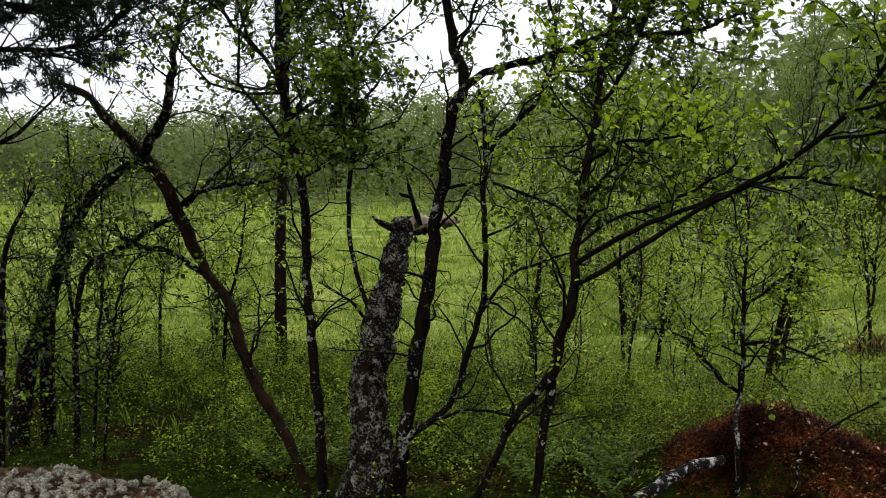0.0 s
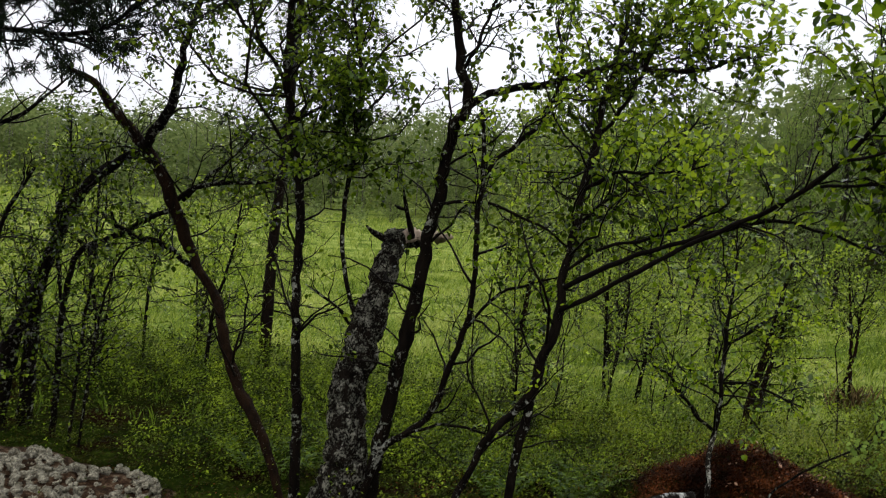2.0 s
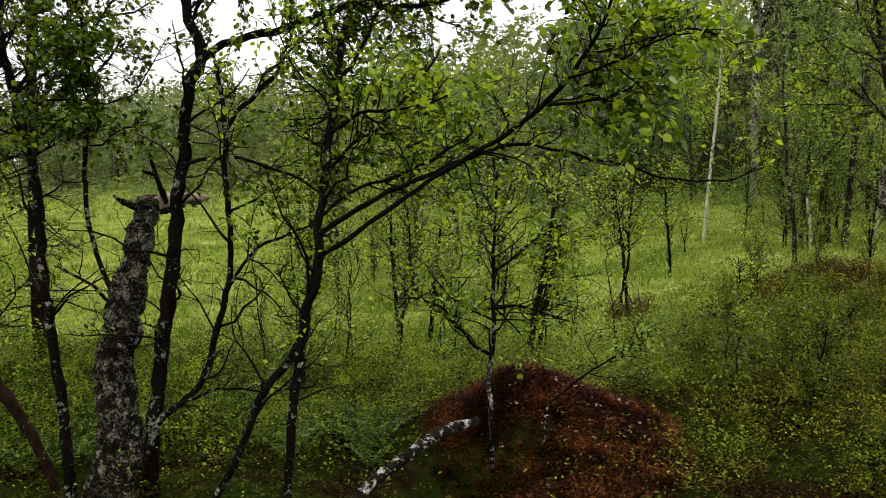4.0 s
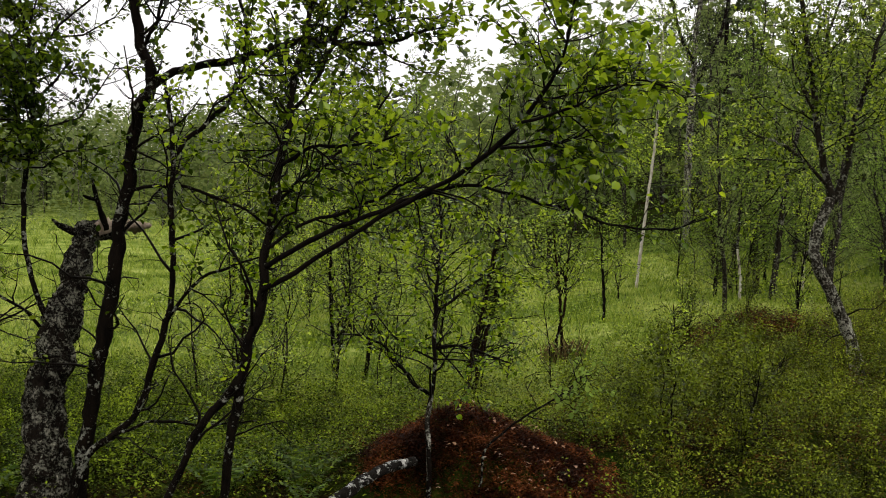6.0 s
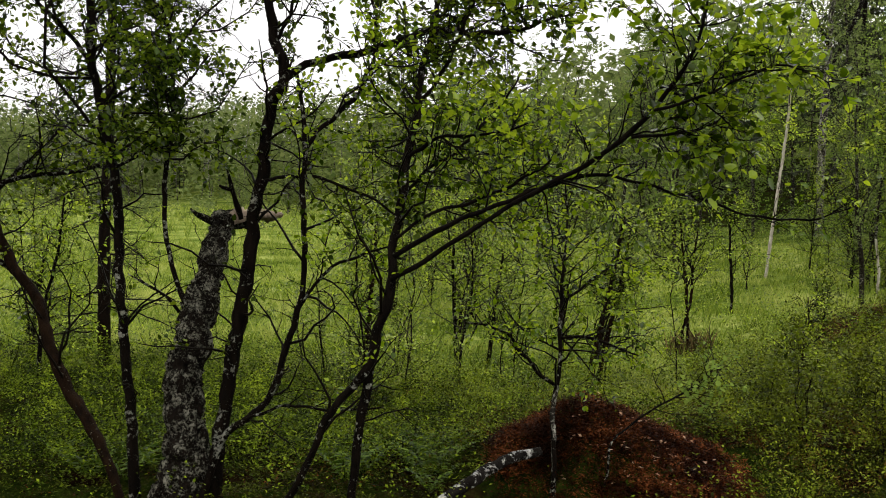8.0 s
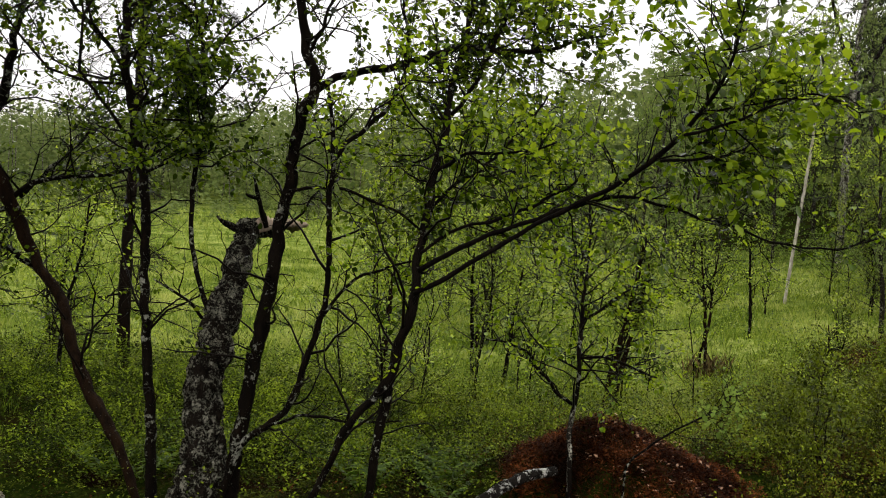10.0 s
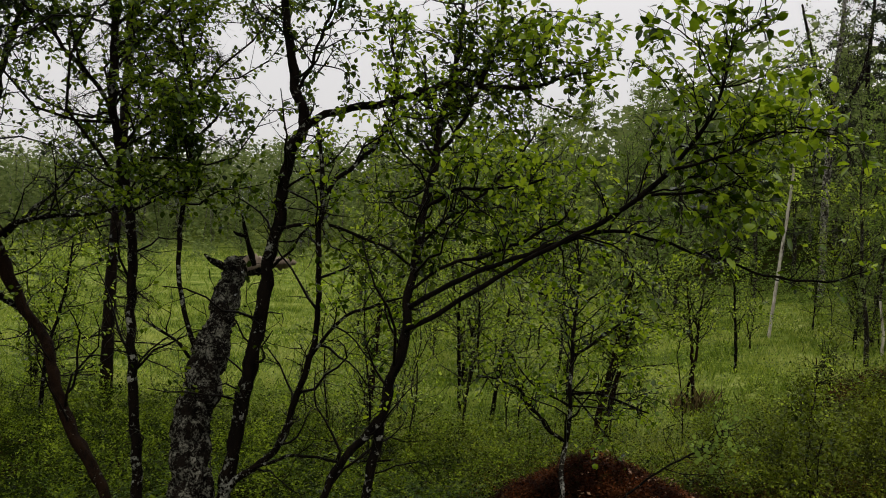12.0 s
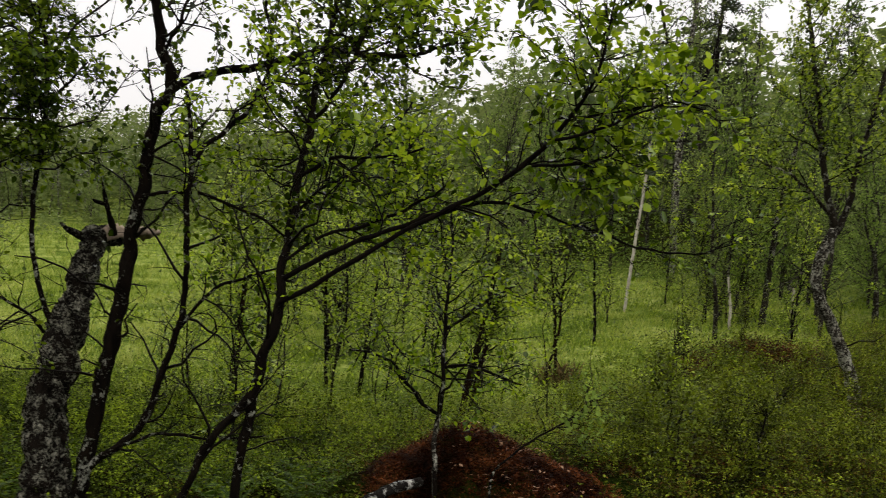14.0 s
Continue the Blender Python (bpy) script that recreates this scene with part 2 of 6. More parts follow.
def make_rock_material():
    m, nt, b = material("lichen_covered_rock")
    a = noise_node(nt, 26, 7, 0.75)
    c = ramp_node(nt, [(0.35, (0.006, 0.0035, 0.002)), (0.46, (0.026, 0.014, 0.007)), (0.56, (0.075, 0.045, 0.024)), (0.70, (0.22, 0.185, 0.125))])
    nt.links.new(a.outputs["Fac"], c.inputs["Fac"])
    nt.links.new(c.outputs["Color"], b.inputs["Base Color"])
    b.inputs["Roughness"].default_value = 0.9
    b.inputs["Specular IOR Level"].default_value = 0.05
    bump_into(nt, b, a.outputs["Fac"], 1.0, 0.03)
    return m


ROCK_MAT = make_rock_material()


def make_lichen_material():
    m, nt, b = material("reindeer_lichen")
    a = noise_node(nt, 95, 6, 0.8)
    c = ramp_node(nt, [(0.38, (0.02, 0.016, 0.009)), (0.5, (0.17, 0.155, 0.105)), (0.66, (0.46, 0.44, 0.32))])
    nt.links.new(a.outputs["Fac"], c.inputs["Fac"])
    nt.links.new(c.outputs["Color"], b.inputs["Base Color"])
    b.inputs["Roughness"].default_value = 0.95
    bump_into(nt, b, a.outputs["Fac"], 1.0, 0.012)
    return m


LICHEN = make_lichen_material()

# ---- mesh helpers ----
rng = np.random.default_rng(7)


def fast_mesh(name, verts, faces, mat, smooth=True):
    """A mesh from arrays; faces all have the same number of corners."""
    verts = np.asarray(verts, dtype=np.float32)
    faces = np.asarray(faces, dtype=np.int32)
    k = faces.shape[1]
    me = bpy.data.meshes.new(name)
    me.vertices.add(len(verts))
    me.vertices.foreach_set("co", verts.ravel())
    me.loops.add(faces.size)
    me.loops.foreach_set("vertex_index", faces.ravel())
    me.polygons.add(len(faces))
    me.polygons.foreach_set("loop_start", np.arange(0, faces.size, k, dtype=np.int32))
    me.polygons.foreach_set("loop_total", np.full(len(faces), k, dtype=np.int32))
    if smooth:
        me.polygons.foreach_set("use_smooth", np.ones(len(faces), dtype=bool))
    me.update(calc_edges=True)
    me.validate()
    me.materials.append(mat)
    return me


def part(name, me, parent, label=""):
    ob = new(name, me)
    ob.parent = parent
    if label:
        ob["label"] = label
    return ob


def thing(name, at, label, category, group="", kind=""):
    ob = new(name)
    ob.location = at
    return tagged(ob, label, category, group, kind)


def unit(v):
    v = np.asarray(v, dtype=float)
    return v / (np.linalg.norm(v) + 1e-9)


def spline(pts, step):
    """Catmull-Rom through rows of x, y, z, r, resampled at about step metres."""
    p = np.asarray(pts, dtype=float)
    p = np.vstack([2 * p[0] - p[1], p, 2 * p[-1] - p[-2]])
    out = []
    for i in range(1, len(p) - 2):
        n = max(2, int(np.linalg.norm(p[i + 1, :3] - p[i, :3]) / step))
        t = np.linspace(0, 1, n, endpoint=False)[:, None]
        a, b, c, d = p[i - 1], p[i], p[i + 1], p[i + 2]
        out.append(0.5 * (2 * b + (c - a) * t + (2 * a - 5 * b + 4 * c - d) * t ** 2 + (3 * b - a - 3 * c + d) * t ** 3))
    q = np.vstack(out + [p[-2][None]])
    q[:, 3] = np.maximum(q[:, 3], 0.0006)
    return q


def kinked(q, amp, seed):
    """Small crooks and wobbles along a limb, none at its ends."""
    g = np.random.default_rng(seed)
    q = np.array(q)
    along = np.concatenate([[0], np.cumsum(np.linalg.norm(np.diff(q[:, :3], axis=0), axis=1))])
    u = along / max(along[-1], 1e-6)
    window = np.sqrt(np.clip(np.sin(np.pi * u), 0, 1))
    for axis in range(3):
        d = sum(np.sin(along * g.uniform(8, 60) + g.uniform(0, 6.28)) * g.uniform(0.3, 1) for _ in range(5)) / 2.0
        q[:, axis] += amp * d * window
    return q


class Soup:
    """Gathers tubes, all quads, into one mesh."""

    def __init__(self):
        self.v, self.f, self.n = [], [], 0

    def tube(self, q, sides=6, rough=0.0, seed=0):
        q = np.asarray(q, dtype=float)
        n = len(q)
        tan = np.gradient(q[:, :3], axis=0)
        tan /= np.linalg.norm(tan, axis=1)[:, None] + 1e-9
        ref = np.array([1.0, 0.0, 0.0]) if abs(tan[0][0]) < 0.8 else np.array([0.0, 1.0, 0.0])
        us = np.empty((n, 3))
        for i in range(n):
            ref = ref - tan[i] * (ref @ tan[i])
            ref = ref / (np.linalg.norm(ref) + 1e-9)
            us[i] = ref
        ws = np.cross(tan, us)
        ang = np.linspace(0, 2 * np.pi, sides, endpoint=False)
        rad = np.repeat(q[:, 3:4], sides, axis=1)
        if rough:
            g = np.random.default_rng(seed)
            along = np.concatenate([[0], np.cumsum(np.linalg.norm(np.diff(q[:, :3], axis=0), axis=1))])
            bumps = np.zeros((n, sides))
            for k in range(7):
                fr = g.uniform(6, 70)
                m = int(g.integers(1, 5))
                bumps += np.sin(along[:, None] * fr + m * ang[None, :] + g.uniform(0, 6.28)) / 2.6
            bumps += g.normal(0, 0.5, (n, sides))
            rad = rad * (1 + rough * bumps)
        ring = q[:, None, :3] + rad[:, :, None] * (np.cos(ang)[None, :, None] * us[:, None, :] + np.sin(ang)[None, :, None] * ws[:, None, :])
        idx = np.arange(n * sides).reshape(n, sides) + self.n
        a, b = idx[:-1], np.roll(idx[:-1], -1, axis=1)
        c, d = np.roll(idx[1:], -1, axis=1), idx[1:]
        self.v.append(ring.reshape(-1, 3))
        self.f.append(np.stack([a, b, c, d], -1).reshape(-1, 4))
        # the end is closed with a small cone
        tip = idx[-1]
        self.v.append((q[-1, :3] + tan[-1] * q[-1, 3])[None])
        k = self.n + n * sides
        for i in range(0, sides, 2):
            self.f.append(np.array([[tip[i], tip[(i + 1) % sides], tip[(i + 2) % sides], k]]))
        self.v.append((q[0, :3] - tan[0] * q[0, 3] * 0.4)[None])
        foot = idx[0]
        for i in range(0, sides, 2):
            self.f.append(np.array([[foot[(i + 2) % sides], foot[(i + 1) % sides], foot[i], k + 1]]))
        self.n += n * sides + 2

    def mesh(self, name, mat):
        return fast_mesh(name, np.vstack(self.v), np.vstack(self.f), mat)


def leaf_mesh(name, at, ahead, size, mat, g, wide=0.72, fine=True, droop=0.25, flat=0.0):
    """Leaves with their stalk end at 'at', pointing 'ahead', 'size' long: an ovate blade folded along its rib."""
    at = np.asarray(at, dtype=float)
    n = len(at)
    d = np.asarray(ahead, dtype=float)
    d = d + g.normal(0, 0.35, (n, 3)) - np.array([0, 0, droop])
    d /= np.linalg.norm(d, axis=1)[:, None] + 1e-9
    up = g.normal(0, 0.55, (n, 3)) + np.array([0, 0, 1.0 + flat])
    side = np.cross(d, up)
    side /= np.linalg.norm(side, axis=1)[:, None] + 1e-9
    nor = np.cross(side, d)
    s = np.asarray(size, dtype=float)[:, None]
    w = s * wide * 0.5
    fold = g.uniform(0.05, 0.45, (n, 1))
    curl = g.uniform(-0.25, 0.1, (n, 1))
    if fine:
        pts = [at, at + d * s * 0.26 - side * w * 0.92 + nor * w * fold, at + d * s * 0.66 - side * w * 0.78 + nor * (w * fold * 0.7 + s * curl * 0.3),
               at + d * s + nor * s * curl, at + d * s * 0.66 + side * w * 0.78 + nor * (w * fold * 0.7 + s * curl * 0.3), at + d * s * 0.26 + side * w * 0.92 + nor * w * fold]
        v = np.stack(pts, 1).reshape(-1, 3)
        b = np.arange(n)[:, None] * 6
        f = np.concatenate([b + np.array([[0, 1, 2, 3]]), b + np.array([[0, 3, 4, 5]])])
    else:
        pts = [at, at + d * s * 0.42 - side * w + nor * w * fold, at + d * s + nor * s * curl, at + d * s * 0.42 + side * w + nor * w * fold]
        v = np.stack(pts, 1).reshape(-1, 3)
        f = np.arange(n)[:, None] * 4 + np.array([[0, 1, 2, 3]])
    return fast_mesh(name, v, f, mat, smooth=False)


class Growth:
    """Side branches, twigs and leaves that grow from given limbs."""

    def __init__(self, seed, near=True):
        self.g = np.random.default_rng(seed)
        self.branches, self.twigs = Soup(), Soup()
        self.single = []
        self.host = None
        self.near = near
        self.at, self.ahead, self.size = [], [], []

    def shoot(self, start, way, length, radius, n=6, wobble=0.16, rise=0.05):
        g = self.g
        p = [np.array(start, dtype=float)]
        w = unit(way)
        for i in range(n - 1):
            w = unit(w + g.normal(0, wobble, 3) + np.array([0, 0, rise]))
            p.append(p[-1] + w * length / (n - 1))
        p = np.array(p)
        r = radius * np.linspace(1, 0.3, n)
        return np.column_stack([p, r])

    def leaves_on(self, q, per_metre, size, spread=0.02):
        g = self.g
        length = np.linalg.norm(np.diff(q[:, :3], axis=0), axis=1).sum()
        n = g.poisson(max(per_metre * length, 0.2))
        if n == 0:
            return
        u = g.uniform(0.12, 1, n) * (len(q) - 1)
        i = np.minimum(u.astype(int), len(q) - 2)
        fr = (u - i)[:, None]
        pos = q[i, :3] * (1 - fr) + q[i + 1, :3] * fr
        tan = q[i + 1, :3] - q[i, :3]
        tan /= np.linalg.norm(tan, axis=1)[:, None] + 1e-9
        out = g.normal(0, 0.8, (n, 3)) + tan * 0.7
        out /= np.linalg.norm(out, axis=1)[:, None] + 1e-9
        self.at.append(pos + out * spread * g.uniform(0.3, 1.2, (n, 1)))
        self.ahead.append(out)
        self.size.append(size * g.uniform(0.6, 1.15, n))

    def clothe(self, limb, every=0.12, start=0.25, reach=0.5, leaf=0.028, per_metre=60, twig_every=0.045, lean=0.9, rise=0.06, r0=0.0035, bare=0.0, droop=0.0, back=0.0):
        """Along a limb: side branches every so many metres, and twigs with leaves on them."""
        g = self.g
        q = spline(limb, 0.05)
        step = np.linalg.norm(np.diff(q[:, :3], axis=0), axis=1)
        along = np.concatenate([[0], np.cumsum(step)])
        total = along[-1]
        s = start * total + g.uniform(0, every)
        while s < total:
            k = min(int(np.searchsorted(along, s)), len(q) - 2)
            tan = unit(q[k + 1, :3] - q[k, :3])
            out = g.normal(0, 1, 3) + np.array([0, back, 0])
            out = unit(out - tan * (out @ tan))
            left = 1 - s / total
            ln = reach * (0.35 + 0.75 * left) * g.uniform(0.45, 1.2)
            b = self.shoot(q[k, :3], tan * g.uniform(0.35, 0.9) + out * lean + np.array([0, 0, -droop]), ln, min(q[k, 3] * 0.6, r0 * 1.3 * (0.6 + ln)), 7, 0.30, rise)
            if self.near and ln > 0.12:
                self.single.append((b, self.host))
            elif self.near:
                self.branches.tube(b, 4)
            else:
                self.branches.tube(b[::3], 3)
            dead = g.random() < bare
            t = 0.15 * ln
            while t < ln:
                j = min(int(t / ln * 6), 5)
                tb = unit(b[j + 1, :3] - b[j, :3])
                o2 = g.normal(0, 1, 3)
                o2 = unit(o2 - tb * (o2 @ tb))
                tl = g.uniform(0.05, 0.22) * (0.6 + 0.6 * reach)
                tw = self.shoot(b[j, :3] + (b[j + 1, :3] - b[j, :3]) * g.random(), tb * 0.7 + o2 * 0.8, tl, 0.0022, 4, 0.25, 0.02)
                if self.near:
                    self.twigs.tube(tw, 3)
                if not dead:
                    self.leaves_on(tw, per_metre, leaf)
                t += twig_every * g.uniform(0.5, 1.6)
            if not dead:
                self.leaves_on(b, per_metre * 0.35, leaf)
            s += every * g.uniform(0.5, 1.5)

    def finish(self, parent, twig_mat, leaf_mat, wide=0.76, fine=True, leaf_label=""):
        for b, host in self.single:
            s = Soup()
            s.tube(b, 5)
            part("branch", s.mesh("branch", twig_mat), host or parent)
        if self.branches.n:
            tagged(part("branchwork", self.branches.mesh("branchwork", twig_mat), parent), kind="stuff")
        if self.twigs.n:
            tagged(part("twigwork", self.twigs.mesh("twigwork", twig_mat), parent), kind="stuff")
        if self.at:
            me = leaf_mesh("crown", np.vstack(self.at), np.vstack(self.ahead), np.concatenate(self.size), leaf_mat, self.g, wide, fine, 0.12, 0.7)
            part("crown", me, parent, leaf_label)


# ---- ground ----
WAVES = [(rng.uniform(-1, 1), rng.uniform(-1, 1), rng.uniform(0, 6.28)) for _ in range(24)]


def ripple(x, y, wavelength, k0, k1):
    total = 0
    for a, b, c in WAVES[k0:k1]:
        ln = math.hypot(a, b) + 1e-6
        total = total + np.sin((x * a / ln + y * b / ln) * 6.283 / wavelength * (0.6 + ln) + c)
    return total / max(1, k1 - k0)


EDGE = [(9.5, 9.0), (9.6, 13.0), (9.0, 17.0), (8.5, 26.0), (6.5, 45.0), (0.0, 68.0), (-16.0, 76.0), (-60.0, 80.0)]


def past_edge(x, y):
    """How far a place lies inside the wood that borders the bog, in metres; nought out on the bog."""
    x, y = np.asarray(x, dtype=float), np.asarray(y, dtype=float)
    ex = np.interp(y, [e[1] for e in EDGE[:6]], [e[0] for e in EDGE[:6]])
    ey = np.interp(x, [e[0] for e in EDGE[::-1]], [e[1] for e in EDGE[::-1]])
    return np.maximum(0.0, np.where(y < 60, np.minimum(x - ex, 400), np.maximum(y - ey, x - ex)))


def height(x, y):
    x, y = np.asarray(x, dtype=float), np.asarray(y, dtype=float)
    far = np.hypot(x, y)
    z = 0.30 + 0.055 * ripple(x, y, 1.1, 0, 8) + 0.03 * ripple(x, y, 0.45, 8, 16) * (far < 25)
    z = z + 0.10 * np.clip(x - 2 - 0.15 * y, 0, 6)
    p = past_edge(x, y)
    z = z + np.where(y < 60, 0.16 * np.minimum(p, 30) + 0.05 * np.clip(p - 30, 0, 100), (0.03 + 0.09 / (1 + np.exp(-(x + 8) / 9))) * np.minimum(p, 90))
    # the hummock under the heath, and the bank that the boulder sits in
    z = z + 0.35 * np.exp(-((x - 1.47) / 0.46) ** 2 - ((y - 4.30) / 0.42) ** 2)
    z = z - 0.34 * np.exp(-((x - 1.13) / 0.20) ** 2 - ((y - 3.90) / 0.20) ** 2)
    z = z + 0.12 * np.exp(-((x - 2.6) / 0.7) ** 2 - ((y - 4.6) / 0.6) ** 2)
    z = z + 0.16 * np.exp(-((x - 4.97) / 0.50) ** 2 - ((y - 7.2) / 0.40) ** 2)
    z = z + 0.14 * np.exp(-((x - 0.1) / 0.6) ** 2 - ((y - 3.8) / 0.5) ** 2)
    return z


def ground_at(x, y):
    return float(height(x, y))


def meadow(x, y):
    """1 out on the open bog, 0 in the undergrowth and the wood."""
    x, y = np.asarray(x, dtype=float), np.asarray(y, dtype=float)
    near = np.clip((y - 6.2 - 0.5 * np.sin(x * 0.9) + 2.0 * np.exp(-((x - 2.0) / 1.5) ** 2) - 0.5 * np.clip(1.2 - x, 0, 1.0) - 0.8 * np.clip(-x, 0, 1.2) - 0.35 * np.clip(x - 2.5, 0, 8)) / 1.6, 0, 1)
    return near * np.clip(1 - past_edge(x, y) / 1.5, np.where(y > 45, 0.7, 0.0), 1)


def make_ground():
    rings = np.concatenate([np.linspace(0.05, 12, 170), 12 + np.geomspace(0.1, 3200, 80)])
    count = 260
    ang = np.linspace(0, 2 * np.pi, count, endpoint=False)
    x = (rings[:, None] * np.cos(ang)[None]).ravel()
    y = (rings[:, None] * np.sin(ang)[None]).ravel() + 3.0
    v = np.column_stack([x, y, height(x, y)])
    idx = np.arange(len(v)).reshape(len(rings), count)
    a, b = idx[:-1], np.roll(idx[:-1], -1, 1)
    c, d = np.roll(idx[1:], -1, 1), idx[1:]
    f = np.stack([a, d, c, b], -1).reshape(-1, 4)
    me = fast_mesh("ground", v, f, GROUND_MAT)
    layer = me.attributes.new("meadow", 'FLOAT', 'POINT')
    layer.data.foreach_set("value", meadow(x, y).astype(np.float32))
    tagged(new("ground", me), "mossy forest floor running into a wet green bog meadow", "ground", kind="structure")


make_ground()


# ---- trees with their own traced limbs ----
def rooted(limb):
    """The limb carried down into the ground, with a flare at the foot."""
    x, y, z, r = limb[0]
    x2, y2, z2, r2 = limb[1]
    g = ground_at(x, y)
    if z - g > 0.02:
        k = (z - g + 0.06) / max(z2 - z, 0.05)
        k = min(k, 0.8)
        limb = [(x - (x2 - x) * k * 0.6, y - (y2 - y) * k * 0.6, g - 0.06, r * 1.45), (x - (x2 - x) * k * 0.25, y - (y2 - y) * k * 0.25, g + 0.05, r * 1.12)] + list(limb)
        if z - g < 0.09:
            limb.pop(2)
    else:
        limb = [(x, y, min(z, g) - 0.06, r * 1.25)] + list(limb)
    return limb


def shading_top(limb, tall, seed):
    """The limb carried on up to a height, thinning; an unseen top added to shade the floor."""
    g = np.random.default_rng(seed)
    x, y, z, r = limb[-1]
    n = 4
    return [limb[-1]] + [(x + g.normal(0, 0.12) * (i + 1) / n, y + g.normal(0, 0.12) * (i + 1) / n, z + (tall - z) * (i + 1) / n, max(r * (1 - 0.22 * (i + 1)), 0.003)) for i in range(n)]


def limb_part(name, limb, parent, mat, sides=10, step=0.03, rough=0.06, seed=1, label="", crook=0.004):
    s = Soup()
    s.tube(kinked(spline(limb, step), crook, seed), sides, rough, seed)
    return part(name, s.mesh(name, mat), parent, label)


def tree(name, label, trunks, limbs, mat, seed, dress, leaf_mat, twig_mat=None, category="tree", group="", leaf_label="", limb_mat=None, rough=0.07, fine=True, sides=12, step=0.03, bare_reach=0.5):
    """trunks and limbs: traced rows of x, y, z, r. dress: pairs of a limb and the keywords for what grows on it."""
    x, y, z, r = trunks[0][0]
    root = thing(name, (0, 0, 0), label, category, group)
    bearers = []
    for i, tr in enumerate(trunks):
        ob = limb_part("trunk", rooted(tr), root, mat, sides, step, rough, seed + i)
        bearers.append((tr, ob))
    for i, lb in enumerate(limbs):
        ob = limb_part("limb", lb, root, limb_mat or mat, 8, 0.03, rough, seed + 20 + i, crook=0.007)
        bearers.append((lb, ob))
    gr = Growth(seed)
    for lb, kw in dress:
        gr.host = next((ob for pts, ob in bearers if lb[-1] in pts), None)
        gr.clothe(lb, **kw)
    if bare_reach:
        for tr, ob in bearers[:len(trunks)]:
            gr.host = ob
            gr.clothe(tr, every=0.12, start=0.2, reach=bare_reach, leaf=0.027, per_metre=4, bare=0.8, twig_every=0.06, r0=0.005)
    gr.finish(root, twig_mat or TWIG, leaf_mat, fine=fine, leaf_label=leaf_label)
    return root


STUB = [(-0.3, 3.9, 0.36, 0.15), (-0.3, 3.9, 0.46, 0.12), (-0.294, 3.9, 0.57, 0.09), (-0.294, 3.91, 0.71, 0.0736), (-0.304, 3.93, 0.85, 0.0699), (-0.293, 3.94, 0.99, 0.0598), (-0.268, 3.97, 1.07, 0.0653), (-0.249, 4.0, 1.19, 0.069), (-0.233, 4.04, 1.255, 0.0508), (-0.217, 4.07, 1.3, 0.0426), (-0.209, 4.14, 1.385, 0.0582), (-0.195, 4.18, 1.44, 0.0443), (-0.183, 4.22, 1.48, 0.041), (-0.178, 4.28, 1.53, 0.0492)]
STEM = [(-0.18, 3.85, 0.4, 0.029), (-0.16, 3.84, 0.69, 0.0264), (-0.13, 3.83, 0.84, 0.026), (-0.11, 3.82, 1, 0.0277), (-0.07, 3.81, 1.23, 0.0274), (-0.04, 3.81, 1.45, 0.0253), (-0.03, 3.8, 1.57, 0.0234), (0, 3.79, 1.7, 0.0234), (0.01, 3.78, 1.83, 0.0216), (0.03, 3.77, 1.96, 0.0215), (0.07, 3.76, 2.06, 0.0215), (0.08, 3.75, 2.14, 0.0197), (0.04, 3.75, 2.22, 0.018), (0.03, 3.75, 2.31, 0.0172), (0.01, 3.75, 2.41, 0.0163), (-0.01, 3.75, 2.6, 0.0128), (0.01, 3.75, 2.83, 0.0093), (-0.02, 3.75, 3.1, 0.0057)]
STEM_LIMB = [(0.06, 3.76, 2.05, 0.0155), (0.13, 3.81, 2.12, 0.015), (0.207, 3.802, 2.153, 0.0148), (0.386, 3.763, 2.192, 0.0142), (0.526, 3.713, 2.236, 0.0136), (0.649, 3.751, 2.283, 0.0126), (0.771, 3.788, 2.283, 0.011), (0.978, 3.816, 2.302, 0.0085), (1.184, 3.854, 2.386, 0.0055)]
STEM_TWIG = [(0, 3.75, 1.69, 0.0066), (0.1, 3.71, 1.71, 0.0066), (0.22, 3.67, 1.7, 0.0058), (0.33, 3.63, 1.66, 0.0052), (0.42, 3.59, 1.62, 0.0048), (0.56, 3.55, 1.53, 0.0032)]
STEM_TOP = [(0.05, 3.75, 2.21, 0.0067), (0.1, 3.7, 2.31, 0.0066), (0.14, 3.65, 2.43, 0.0049), (0.2, 3.6, 2.6, 0.0033)]
SHOOT = [(-0.28, 3.98, 1.16, 0.0142), (-0.32, 3.99, 1.23, 0.0116), (-0.35, 3.99, 1.32, 0.0098), (-0.38, 4, 1.47, 0.0098), (-0.39, 4.01, 1.61, 0.0098), (-0.38, 4.01, 1.77, 0.0098), (-0.36, 4.02, 1.93, 0.0089), (-0.36, 4.03, 2.07, 0.009), (-0.37, 4.04, 2.23, 0.0072), (-0.4, 4.04, 2.36, 0.0064), (-0.43, 4.05, 2.51, 0.0046)]
SHOOT_A = [(-0.33, 4, 1.16, 0.0072), (-0.38, 3.97, 1.23, 0.0062), (-0.45, 3.93, 1.28, 0.0053), (-0.51, 3.9, 1.32, 0.0026)]
SHOOT_B = [(-0.36, 4.05, 2, 0.0054), (-0.3, 4.03, 2.09, 0.0054), (-0.22, 4, 2.18, 0.0036)]


